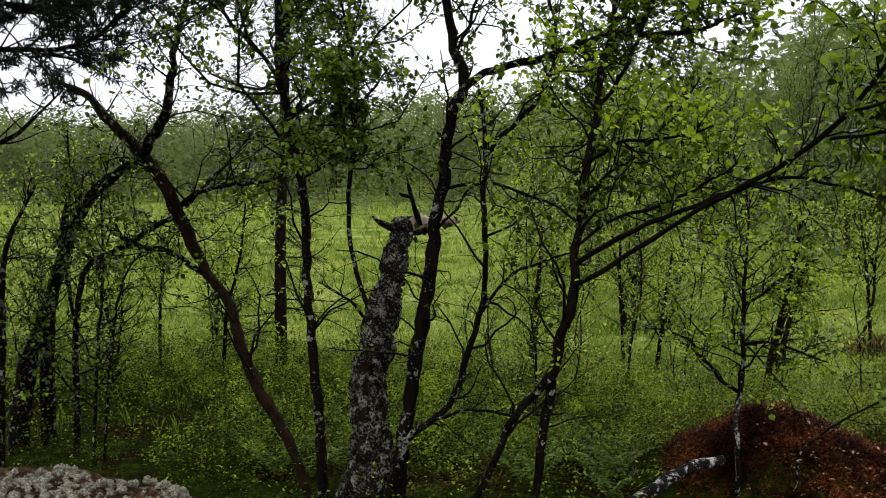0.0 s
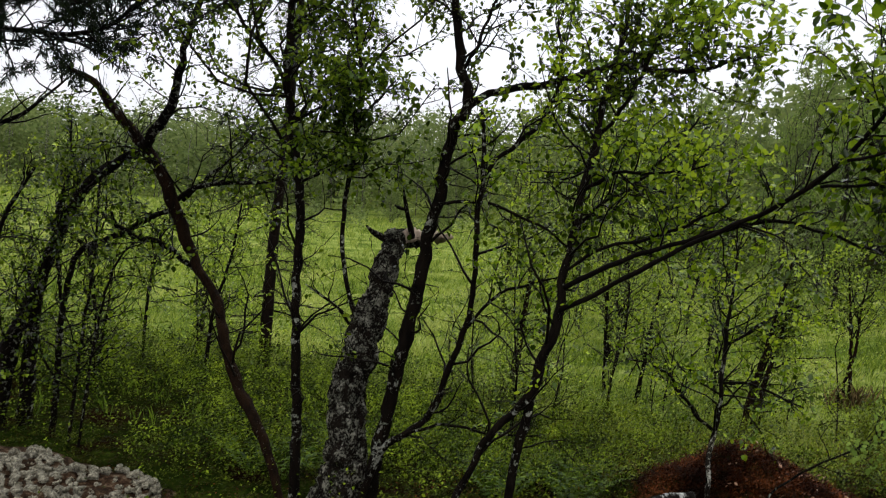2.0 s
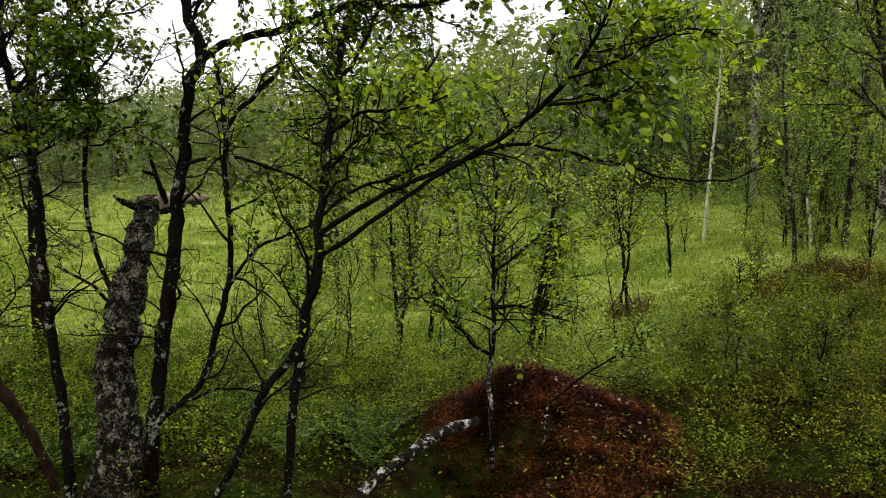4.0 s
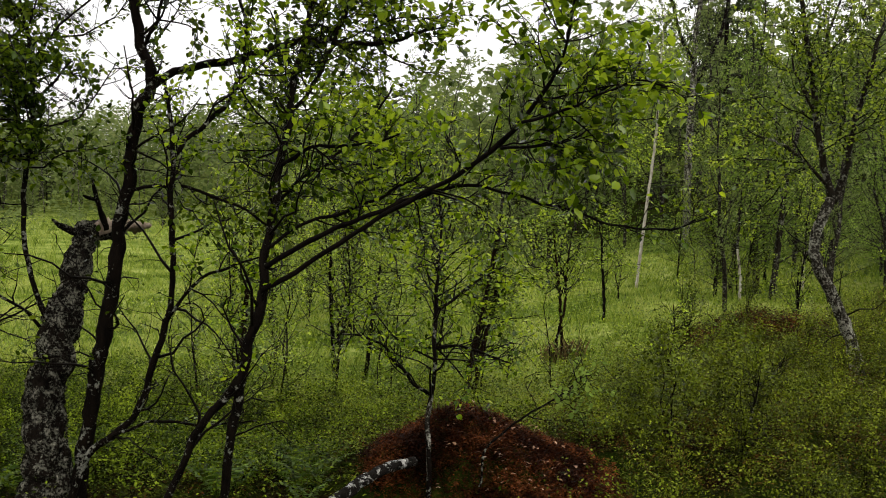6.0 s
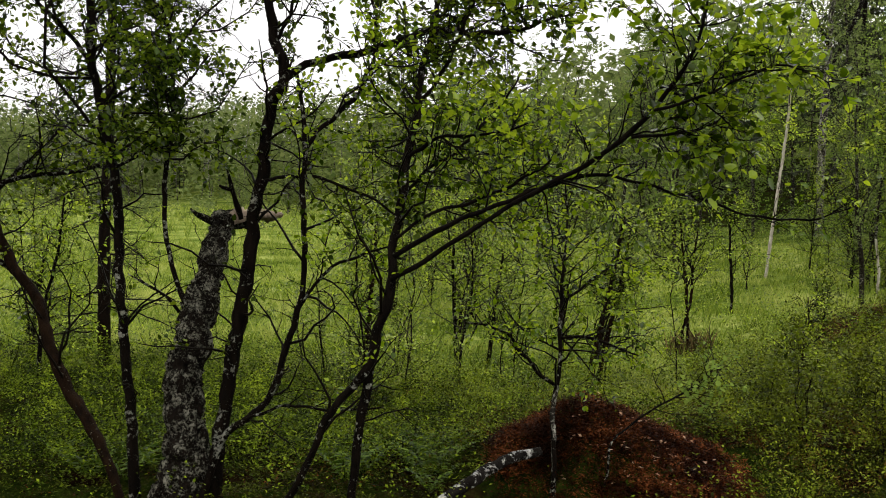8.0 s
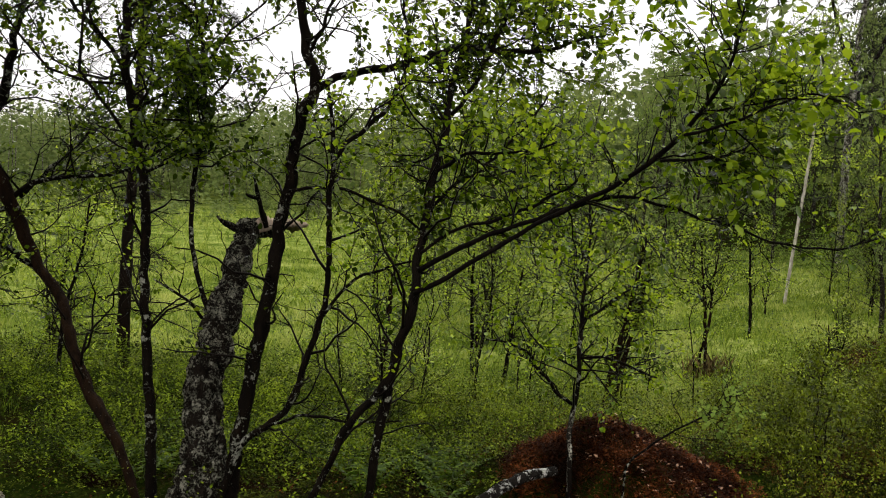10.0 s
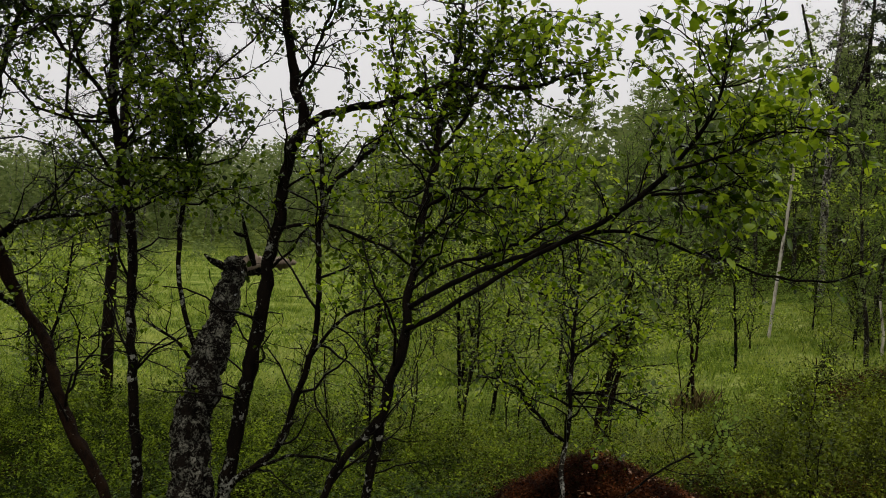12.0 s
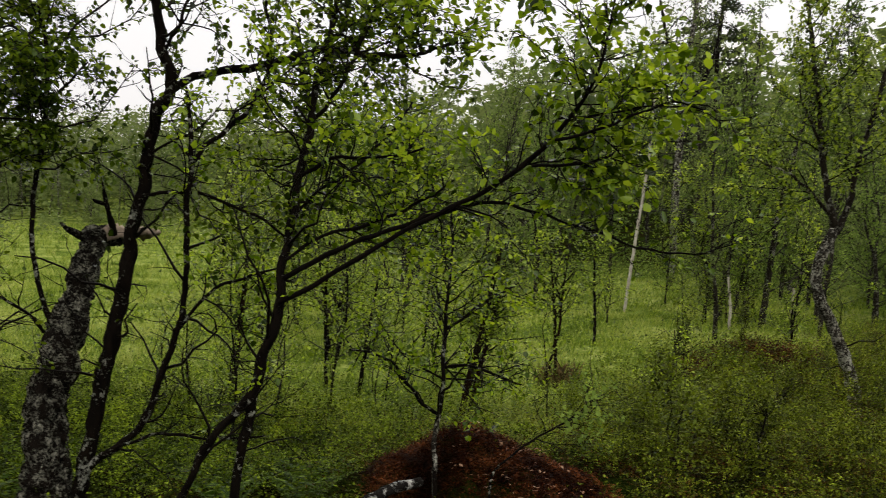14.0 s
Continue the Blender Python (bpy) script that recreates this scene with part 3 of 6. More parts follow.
def broken_trunk():
    """The thick, dead birch trunk, snapped off at head height and crusted with lichen."""
    root = thing("broken_birch_trunk", (0, 0, 0), "dead birch trunk snapped off short, crusted with grey lichen", "tree")
    g0 = np.random.default_rng(8)
    form = kinked(spline(rooted(STUB), 0.012), 0.010, 4)
    run = np.arange(len(form)) * 0.012
    form[:, 3] *= 1 + 0.05 * np.sin(run * 31 + 1.0) * np.sin(run * 13) + 0.04 * np.sin(run * 57)
    body = Soup()
    body.tube(form, 44, 0.09, 3)
    part("trunk", body.mesh("trunk", BARK_STUB), root, "grey lichen over black cracked bark")
    # burls on the flanks
    for i in range(16):
        k = int(g0.integers(6, len(form) - 6))
        o = unit(g0.normal(0, 1, 3) * [1, 1, 0.2])
        c = form[k, :3] + o * form[k, 3] * 0.72
        w = g0.uniform(0.014, 0.030)
        burl = Soup()
        burl.tube(np.array([np.append(c - [0, 0, w * 1.5], 0.004), np.append(c - [0, 0, w * 0.7], w * 0.8), np.append(c + o * 0.006, w), np.append(c + [0, 0, w * 0.8], w * 0.7), np.append(c + [0, 0, w * 1.6], 0.004)]), 14, 0.16, i)
        part("burl", burl.mesh("burl", BARK_STUB), root)
    g = np.random.default_rng(5)
    # plates of bark and lichen that stand off the trunk
    q = spline(STUB, 0.01)
    at, ahead, size = [], [], []
    s = Soup()
    for i in range(420):
        k = int(g.integers(2, len(q) - 2))
        tan = unit(q[k + 1, :3] - q[k - 1, :3])
        out = g.normal(0, 1, 3)
        out = unit(out - tan * (out @ tan))
        side = np.cross(tan, out)
        c = q[k, :3] + out * q[k, 3] * g.uniform(0.94, 1.04)
        w = g.uniform(0.008, 0.022)
        row = [np.append(c - tan * w + side * g.normal(0, 0.003), 0.002), np.append(c - tan * w * 0.3, w * 0.55), np.append(c + tan * w * 0.4 + out * 0.003, w * 0.5), np.append(c + tan * w, 0.002)]
        s.tube(np.array(row), 6, 0.3, i)
    tagged(part("flaking_bark", s.mesh("flaking_bark", BARK_STUB), root), kind="stuff")
    for nm, lb, mt in (("broken_snag", [(-0.1, 4.25, 1.53, 0.0132), (-0.12, 4.23, 1.6, 0.0112), (-0.14, 4.22, 1.66, 0.0093), (-0.16, 4.2, 1.75, 0.0037)], BARK_DARK), ("broken_snag", [(-0.13, 4.22, 1.65, 0.0075), (-0.17, 4.22, 1.66, 0.0075), (-0.19, 4.22, 1.67, 0.0037)], BARK_DARK), ("broken_snag", [(-0.22, 4.2, 1.52, 0.0167), (-0.26, 4.18, 1.54, 0.0129), (-0.3, 4.15, 1.57, 0.0055)], BARK_STUB)):
        limb_part(nm, lb, root, mt, 8, 0.012, 0.14, 9)
    limb_part("broken_chunk", [(-0.21, 4.28, 1.52, 0.0379), (-0.12, 4.3, 1.52, 0.0362), (-0.04, 4.33, 1.53, 0.0268)], root, BARK_STUB, 16, 0.010, 0.2, 12)
    limb_part("broken_slab", [(-0.15, 4.28, 1.53, 0.030), (-0.06, 4.27, 1.545, 0.029), (0.01, 4.27, 1.545, 0.024), (0.07, 4.27, 1.55, 0.010)], root, WOOD_BROKEN, 10, 0.008, 0.34, 11, "pale torn wood at the break")
    # splinters round the break
    s = Soup()
    top = q[-1]
    for i in range(26):
        a = g.uniform(0, 6.28)
        p = top[:3] + np.array([math.cos(a), math.sin(a), 0]) * top[3] * g.uniform(0.5, 0.98) + np.array([0, 0, -0.02])
        h = g.uniform(0.02, 0.06)
        s.tube(np.array([np.append(p, 0.008), np.append(p + [0.002, 0, h * 0.6], 0.005), np.append(p + [g.normal(0, 0.006), g.normal(0, 0.006), h], 0.001)]), 5, 0.2, i)
    tagged(part("splinters", s.mesh("splinters", BARK_STUB), root), kind="stuff")
    for lb in (SHOOT, SHOOT_A, SHOOT_B):
        limb_part("side_shoot", lb, root, BARK_DARK, 7, 0.03, 0.06, 31)
    gr = Growth(41)
    gr.clothe(SHOOT, every=0.0288, start=0.42, reach=0.546, leaf=0.0265, per_metre=168, lean=1.0)
    gr.clothe(SHOOT_B, every=0.0384, start=0.2, reach=0.338, leaf=0.0265, per_metre=198)
    gr.clothe(SHOOT_A, every=0.0576, start=0.2, reach=0.182, leaf=0.022, per_metre=30)
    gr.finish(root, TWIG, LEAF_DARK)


broken_trunk()

tree("birch_tree", "slender forked birch stem with dark wet bark", [STEM], [STEM_LIMB, STEM_TWIG, STEM_TOP, shading_top(STEM, 5.4, 1)], BARK_DARK, 101,
     [(shading_top(STEM, 5.4, 1), dict(every=0.05, start=0.0, reach=0.9, per_metre=50, leaf=0.041, twig_every=0.07)),
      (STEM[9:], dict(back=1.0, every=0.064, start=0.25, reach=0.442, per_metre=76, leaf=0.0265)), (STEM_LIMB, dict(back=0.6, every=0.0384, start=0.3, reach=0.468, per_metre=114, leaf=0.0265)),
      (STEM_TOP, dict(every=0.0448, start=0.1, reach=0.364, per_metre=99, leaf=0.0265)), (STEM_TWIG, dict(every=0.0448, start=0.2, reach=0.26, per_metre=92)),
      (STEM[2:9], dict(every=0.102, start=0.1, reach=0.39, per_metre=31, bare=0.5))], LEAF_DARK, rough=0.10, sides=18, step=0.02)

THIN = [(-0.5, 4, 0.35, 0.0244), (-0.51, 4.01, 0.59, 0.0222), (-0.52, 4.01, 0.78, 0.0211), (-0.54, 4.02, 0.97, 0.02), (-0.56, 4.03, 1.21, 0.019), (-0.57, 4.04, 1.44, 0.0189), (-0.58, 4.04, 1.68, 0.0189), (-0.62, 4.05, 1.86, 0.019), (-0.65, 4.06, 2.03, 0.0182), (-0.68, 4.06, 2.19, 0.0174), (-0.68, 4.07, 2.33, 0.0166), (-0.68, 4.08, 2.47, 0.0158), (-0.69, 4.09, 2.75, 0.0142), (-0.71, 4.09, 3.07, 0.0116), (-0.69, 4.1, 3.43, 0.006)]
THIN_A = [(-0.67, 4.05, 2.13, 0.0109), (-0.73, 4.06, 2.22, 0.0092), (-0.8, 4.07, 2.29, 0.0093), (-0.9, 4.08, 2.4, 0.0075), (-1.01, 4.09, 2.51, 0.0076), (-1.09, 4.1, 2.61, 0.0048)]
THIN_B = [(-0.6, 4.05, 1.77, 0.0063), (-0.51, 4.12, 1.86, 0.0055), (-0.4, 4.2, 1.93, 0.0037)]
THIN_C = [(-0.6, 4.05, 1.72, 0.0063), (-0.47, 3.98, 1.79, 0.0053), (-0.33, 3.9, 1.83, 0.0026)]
tree("birch_tree", "tall straight birch with dark wet bark and a sparse leafy crown", [THIN], [THIN_A, THIN_B, THIN_C, shading_top(THIN, 6.0, 2)], BARK_DARK, 131,
     [(shading_top(THIN, 6.0, 2), dict(every=0.05, start=0.0, reach=1.0, per_metre=51, leaf=0.041, twig_every=0.07)),
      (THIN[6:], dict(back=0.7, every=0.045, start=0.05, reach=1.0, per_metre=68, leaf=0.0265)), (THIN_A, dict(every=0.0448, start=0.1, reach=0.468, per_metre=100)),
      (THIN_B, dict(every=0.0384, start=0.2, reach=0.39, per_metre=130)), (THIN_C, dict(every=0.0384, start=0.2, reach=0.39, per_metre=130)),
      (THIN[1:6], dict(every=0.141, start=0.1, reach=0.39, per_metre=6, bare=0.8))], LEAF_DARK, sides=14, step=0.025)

BENT = [(-0.57, 4.15, 0.3, 0.0195), (-0.65, 4.23, 0.5, 0.0216), (-0.75, 4.31, 0.66, 0.0258), (-0.84, 4.39, 0.77, 0.0262), (-0.93, 4.47, 0.94, 0.0256), (-0.99, 4.55, 1.09, 0.0249), (-1.04, 4.63, 1.17, 0.0243), (-1.14, 4.71, 1.27, 0.0226), (-1.23, 4.76, 1.42, 0.03), (-1.31, 4.77, 1.59, 0.031), (-1.38, 4.78, 1.73, 0.031), (-1.47, 4.8, 1.84, 0.03), (-1.55, 4.8, 1.93, 0.026), (-1.65, 4.8, 2.03, 0.022), (-1.74, 4.8, 2.14, 0.018), (-1.86, 4.8, 2.2, 0.012)]
BENT_LIMBS = [
    [(-1.19, 4.8, 1.27, 0.0154), (-1.34, 4.75, 1.38, 0.0142), (-1.46, 4.7, 1.41, 0.0131), (-1.54, 4.65, 1.46, 0.0108), (-1.55, 4.6, 1.52, 0.0064)],
    [(-1.33, 4.8, 1.55, 0.0132), (-1.22, 4.75, 1.66, 0.013), (-1.05, 4.7, 1.7, 0.0106), (-0.82, 4.65, 1.73, 0.0083), (-0.68, 4.6, 1.78, 0.0041)],
    [(-1.32, 4.8, 1.55, 0.0132), (-1.44, 4.85, 1.5, 0.0134), (-1.55, 4.9, 1.44, 0.0091), (-1.62, 4.95, 1.38, 0.0069)],
    [(-1.47, 4.75, 1.84, 0.026), (-1.4, 4.72, 1.94, 0.025), (-1.33, 4.7, 2.06, 0.023), (-1.3, 4.68, 2.21, 0.019), (-1.26, 4.65, 2.39, 0.016), (-1.2, 4.62, 2.57, 0.013), (-1.15, 4.6, 2.77, 0.008)],
    [(-1.27, 4.8, 1.6, 0.011), (-1.17, 4.87, 1.73, 0.01), (-1.07, 4.93, 1.83, 0.0089), (-0.97, 5, 1.99, 0.0056)],
]
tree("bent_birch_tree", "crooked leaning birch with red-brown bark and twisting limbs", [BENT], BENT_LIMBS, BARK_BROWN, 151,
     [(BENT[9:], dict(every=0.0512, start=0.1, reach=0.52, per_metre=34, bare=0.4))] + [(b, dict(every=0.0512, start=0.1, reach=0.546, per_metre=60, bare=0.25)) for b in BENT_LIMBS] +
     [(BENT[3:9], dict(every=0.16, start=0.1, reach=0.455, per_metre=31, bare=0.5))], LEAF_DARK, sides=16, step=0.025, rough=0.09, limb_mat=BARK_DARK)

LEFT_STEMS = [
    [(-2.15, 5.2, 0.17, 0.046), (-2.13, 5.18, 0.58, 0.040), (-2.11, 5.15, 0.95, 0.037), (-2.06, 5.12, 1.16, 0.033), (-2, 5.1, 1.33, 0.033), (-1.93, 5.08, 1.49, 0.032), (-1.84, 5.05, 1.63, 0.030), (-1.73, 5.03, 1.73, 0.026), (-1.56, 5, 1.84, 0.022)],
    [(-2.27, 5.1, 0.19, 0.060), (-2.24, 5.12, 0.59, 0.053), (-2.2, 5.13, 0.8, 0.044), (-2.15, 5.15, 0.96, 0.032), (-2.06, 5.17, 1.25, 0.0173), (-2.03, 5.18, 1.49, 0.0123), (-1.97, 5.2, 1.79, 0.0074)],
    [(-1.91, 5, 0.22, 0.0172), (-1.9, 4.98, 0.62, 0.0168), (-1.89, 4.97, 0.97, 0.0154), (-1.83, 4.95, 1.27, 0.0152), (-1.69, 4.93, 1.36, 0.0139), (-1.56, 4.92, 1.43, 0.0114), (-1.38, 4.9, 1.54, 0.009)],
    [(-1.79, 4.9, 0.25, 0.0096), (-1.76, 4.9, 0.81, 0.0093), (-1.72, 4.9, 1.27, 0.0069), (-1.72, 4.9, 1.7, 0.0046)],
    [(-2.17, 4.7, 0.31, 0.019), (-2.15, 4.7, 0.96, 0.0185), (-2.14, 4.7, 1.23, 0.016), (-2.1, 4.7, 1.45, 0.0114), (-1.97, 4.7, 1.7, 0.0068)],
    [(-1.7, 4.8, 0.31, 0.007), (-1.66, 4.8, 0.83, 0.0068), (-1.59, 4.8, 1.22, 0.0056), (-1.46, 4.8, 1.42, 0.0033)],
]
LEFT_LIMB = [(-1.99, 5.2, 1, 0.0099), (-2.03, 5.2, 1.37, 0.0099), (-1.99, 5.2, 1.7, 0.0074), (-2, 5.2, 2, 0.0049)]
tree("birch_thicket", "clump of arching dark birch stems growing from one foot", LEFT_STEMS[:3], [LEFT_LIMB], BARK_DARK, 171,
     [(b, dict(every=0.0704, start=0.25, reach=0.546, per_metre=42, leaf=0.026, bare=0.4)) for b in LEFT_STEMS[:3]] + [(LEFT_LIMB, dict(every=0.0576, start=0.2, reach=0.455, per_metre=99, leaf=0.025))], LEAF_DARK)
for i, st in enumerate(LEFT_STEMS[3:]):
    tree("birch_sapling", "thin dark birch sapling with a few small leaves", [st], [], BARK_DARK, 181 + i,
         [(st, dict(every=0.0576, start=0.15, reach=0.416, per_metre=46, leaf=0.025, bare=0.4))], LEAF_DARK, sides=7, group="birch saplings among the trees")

CURVE = [(-0.21, 3.8, 0.49, 0.0141), (-0.14, 3.78, 0.7, 0.0138), (-0.05, 3.76, 0.78, 0.0137), (0.04, 3.75, 0.87, 0.0127), (0.1, 3.73, 1.07, 0.0125), (0.14, 3.71, 1.2, 0.0116), (0.16, 3.69, 1.33, 0.0107), (0.16, 3.67, 1.51, 0.0106), (0.15, 3.65, 1.68, 0.0105), (0.16, 3.64, 1.78, 0.0097), (0.15, 3.62, 1.94, 0.008), (0.13, 3.6, 2.07, 0.0048)]
CURVE_A = [(0.16, 3.65, 1.81, 0.0089), (0.23, 3.65, 1.9, 0.0089), (0.31, 3.65, 1.97, 0.0081), (0.37, 3.65, 2.06, 0.0073), (0.41, 3.65, 2.16, 0.0065), (0.41, 3.65, 2.29, 0.0058), (0.39, 3.65, 2.45, 0.0041)]
CURVE_B = [(0.15, 3.65, 1.23, 0.0065), (0.22, 3.6, 1.34, 0.0064), (0.32, 3.55, 1.41, 0.0055), (0.46, 3.5, 1.46, 0.0031)]
CURVE_C = [(-0.05, 3.75, 0.78, 0.0068), (0.1, 3.7, 0.84, 0.0059), (0.25, 3.65, 0.83, 0.005), (0.46, 3.6, 0.85, 0.0033)]
tree("birch_tree", "slim birch stem curving out from the foot of the dead trunk", [CURVE], [CURVE_A, CURVE_B, CURVE_C], BARK_DARK, 201,
     [(CURVE[7:], dict(every=0.064, start=0.1, reach=0.39, per_metre=72)), (CURVE_A, dict(every=0.0512, start=0.15, reach=0.442, per_metre=86)),
      (CURVE_B, dict(every=0.0512, start=0.15, reach=0.286, per_metre=86)), (CURVE_C, dict(every=0.064, start=0.15, reach=0.26, per_metre=39, bare=0.5)),
      (CURVE[1:7], dict(every=0.128, start=0.1, reach=0.325, per_metre=27, bare=0.6))], LEAF_NEAR, sides=10)

VEE = [(0.33, 3.45, 0.53, 0.0154), (0.35, 3.44, 0.73, 0.0159), (0.37, 3.43, 0.89, 0.0172), (0.4, 3.42, 1.08, 0.0185), (0.44, 3.41, 1.24, 0.0184), (0.46, 3.42, 1.32, 0.0176), (0.48, 3.49, 1.48, 0.0156), (0.51, 3.55, 1.64, 0.0151), (0.54, 3.61, 1.8, 0.0145), (0.58, 3.68, 1.98, 0.014), (0.61, 3.76, 2.15, 0.0127), (0.66, 3.84, 2.32, 0.0113), (0.69, 3.93, 2.44, 0.0099), (0.72, 4.01, 2.71, 0.0074), (0.78, 4.1, 2.98, 0.0048)]
VEE_FOOT = [(0.09, 3.5, 0.51, 0.0131), (0.17, 3.48, 0.66, 0.0129), (0.22, 3.47, 0.79, 0.0135), (0.28, 3.45, 0.9, 0.0141), (0.34, 3.44, 0.97, 0.0148), (0.39, 3.42, 1.05, 0.0147)]
ARM = [(0.46, 3.4, 1.35, 0.0092), (0.57, 3.35, 1.42, 0.0089), (0.71, 3.29, 1.52, 0.0086), (0.88, 3.24, 1.64, 0.0086), (1, 3.18, 1.71, 0.0084), (1.13, 3.13, 1.79, 0.0082), (1.21, 3.08, 1.87, 0.0086), (1.27, 3.03, 1.95, 0.0078), (1.33, 2.99, 2.04, 0.0067), (1.37, 2.94, 2.14, 0.0057), (1.375, 2.9, 2.24, 0.0044), (1.375, 2.85, 2.37, 0.003)]
ARM_B = [(0.47, 3.4, 1.43, 0.0100), (0.59, 3.36, 1.51, 0.0096), (0.72, 3.32, 1.58, 0.0088), (0.89, 3.28, 1.65, 0.0080), (1.02, 3.24, 1.7, 0.0072), (1.17, 3.2, 1.73, 0.0058), (1.32, 3.16, 1.69, 0.0050), (1.48, 3.12, 1.65, 0.0044), (1.65, 3.08, 1.6, 0.0040), (1.83, 3.04, 1.59, 0.0034), (1.95, 3, 1.63, 0.0022)]
ARM_C = [(0.48, 3.45, 1.49, 0.0062), (0.6, 3.46, 1.58, 0.0062), (0.77, 3.48, 1.63, 0.0063), (0.96, 3.49, 1.72, 0.0056), (1.09, 3.5, 1.81, 0.0032)]
ARM_D = [(1.2, 2.85, 1.92, 0.0054), (1.31, 2.82, 1.95, 0.0048), (1.43, 2.8, 2.01, 0.0041), (1.55, 2.78, 2.06, 0.0035), (1.66, 2.75, 2.04, 0.0028)]
ARM_E = [(1.15, 2.9, 1.84, 0.0055), (1.31, 2.97, 1.86, 0.005), (1.48, 3.03, 1.9, 0.0044), (1.59, 3.1, 1.97, 0.003)]
ARM_SPRAYS = [
    [(1.392, 2.98, 2.2, 0.0034), (1.321, 3.0, 2.332, 0.0027), (1.236, 3.02, 2.399, 0.002), (1.133, 3.04, 2.446, 0.0012)],
    [(1.376, 2.92, 2.272, 0.0037), (1.433, 2.88, 2.361, 0.0031), (1.469, 2.85, 2.413, 0.0025), (1.468, 2.82, 2.512, 0.0019), (1.567, 2.8, 2.572, 0.0012)],
    [(1.387, 2.97, 2.198, 0.0031), (1.476, 2.92, 2.22, 0.0022), (1.61, 2.86, 2.29, 0.0012)],
    [(1.299, 3.06, 2.013, 0.0037), (1.413, 2.95, 2.03, 0.0031), (1.551, 2.85, 2.052, 0.0025), (1.682, 2.78, 2.039, 0.0019), (1.734, 2.75, 1.986, 0.0012)],
    [(1.202, 3.1, 1.855, 0.0034), (1.316, 3.0, 1.873, 0.0027), (1.427, 2.94, 1.843, 0.002), (1.498, 2.9, 1.795, 0.0012)],
    [(1.346, 3.02, 2.061, 0.0028), (1.476, 3.0, 2.069, 0.0023), (1.495, 2.98, 2.037, 0.0017), (1.648, 2.95, 2.013, 0.0012)],
]
VEE_SPRAYS = [
    [(0.732, 3.86, 2.277, 0.005), (0.799, 3.84, 2.384, 0.0041), (0.864, 3.82, 2.513, 0.0033), (1.008, 3.78, 2.602, 0.0024), (1.211, 3.74, 2.551, 0.0015)],
    [(0.765, 3.86, 2.292, 0.0043), (0.876, 3.8, 2.33, 0.0034), (1.034, 3.72, 2.392, 0.0025), (1.179, 3.66, 2.367, 0.0015)],
    [(0.772, 3.9, 2.298, 0.0056), (0.837, 3.9, 2.49, 0.0045), (0.885, 3.9, 2.739, 0.0035), (0.918, 3.9, 2.894, 0.0025)],
]
VEE_B = [(0.6, 3.8, 2.01, 0.0085), (0.67, 3.8, 2.09, 0.0086), (0.73, 3.8, 2.21, 0.0078), (0.78, 3.8, 2.33, 0.0069), (0.83, 3.8, 2.48, 0.0053)]
VEE_C = [(0.53, 3.6, 1.78, 0.008), (0.61, 3.55, 1.84, 0.0072), (0.7, 3.5, 1.87, 0.0063), (0.83, 3.45, 1.87, 0.0047), (0.94, 3.4, 1.91, 0.0031)]
VEE_D = [(0.51, 3.6, 1.63, 0.0072), (0.62, 3.68, 1.74, 0.0066), (0.75, 3.75, 1.83, 0.0059), (0.92, 3.82, 1.99, 0.0052), (1.02, 3.9, 2.13, 0.0036)]
tree("birch_tree", "forked birch with lichen-spotted bark and one long leafy arm", [VEE, VEE_FOOT], [ARM, ARM_B, ARM_C, ARM_D, ARM_E, VEE_B, VEE_C, VEE_D, *ARM_SPRAYS, *VEE_SPRAYS, shading_top(VEE, 5.0, 3)], BARK_SPOT, 231,
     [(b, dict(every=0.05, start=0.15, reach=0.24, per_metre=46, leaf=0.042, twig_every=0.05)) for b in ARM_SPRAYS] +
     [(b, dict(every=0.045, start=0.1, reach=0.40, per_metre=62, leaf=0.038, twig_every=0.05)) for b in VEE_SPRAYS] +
     [(shading_top(VEE, 5.0, 3), dict(every=0.05, start=0.0, reach=0.9, per_metre=40, leaf=0.04, twig_every=0.07)),
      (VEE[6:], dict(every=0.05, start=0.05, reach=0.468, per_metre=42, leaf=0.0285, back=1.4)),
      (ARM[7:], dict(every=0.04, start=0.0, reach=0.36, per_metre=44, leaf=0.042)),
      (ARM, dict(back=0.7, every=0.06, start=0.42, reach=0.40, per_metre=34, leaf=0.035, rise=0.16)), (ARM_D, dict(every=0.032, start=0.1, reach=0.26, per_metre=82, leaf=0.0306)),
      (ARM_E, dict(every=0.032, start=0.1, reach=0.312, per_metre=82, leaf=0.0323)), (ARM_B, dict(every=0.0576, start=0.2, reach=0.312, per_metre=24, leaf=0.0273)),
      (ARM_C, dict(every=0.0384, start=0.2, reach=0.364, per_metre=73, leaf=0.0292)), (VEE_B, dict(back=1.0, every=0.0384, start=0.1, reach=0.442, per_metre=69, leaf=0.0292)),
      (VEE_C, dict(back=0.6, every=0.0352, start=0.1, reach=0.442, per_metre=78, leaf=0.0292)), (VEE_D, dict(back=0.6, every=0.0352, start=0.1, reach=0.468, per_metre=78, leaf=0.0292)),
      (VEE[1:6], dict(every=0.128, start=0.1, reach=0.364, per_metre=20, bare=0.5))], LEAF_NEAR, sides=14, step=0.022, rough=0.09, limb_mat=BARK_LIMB)

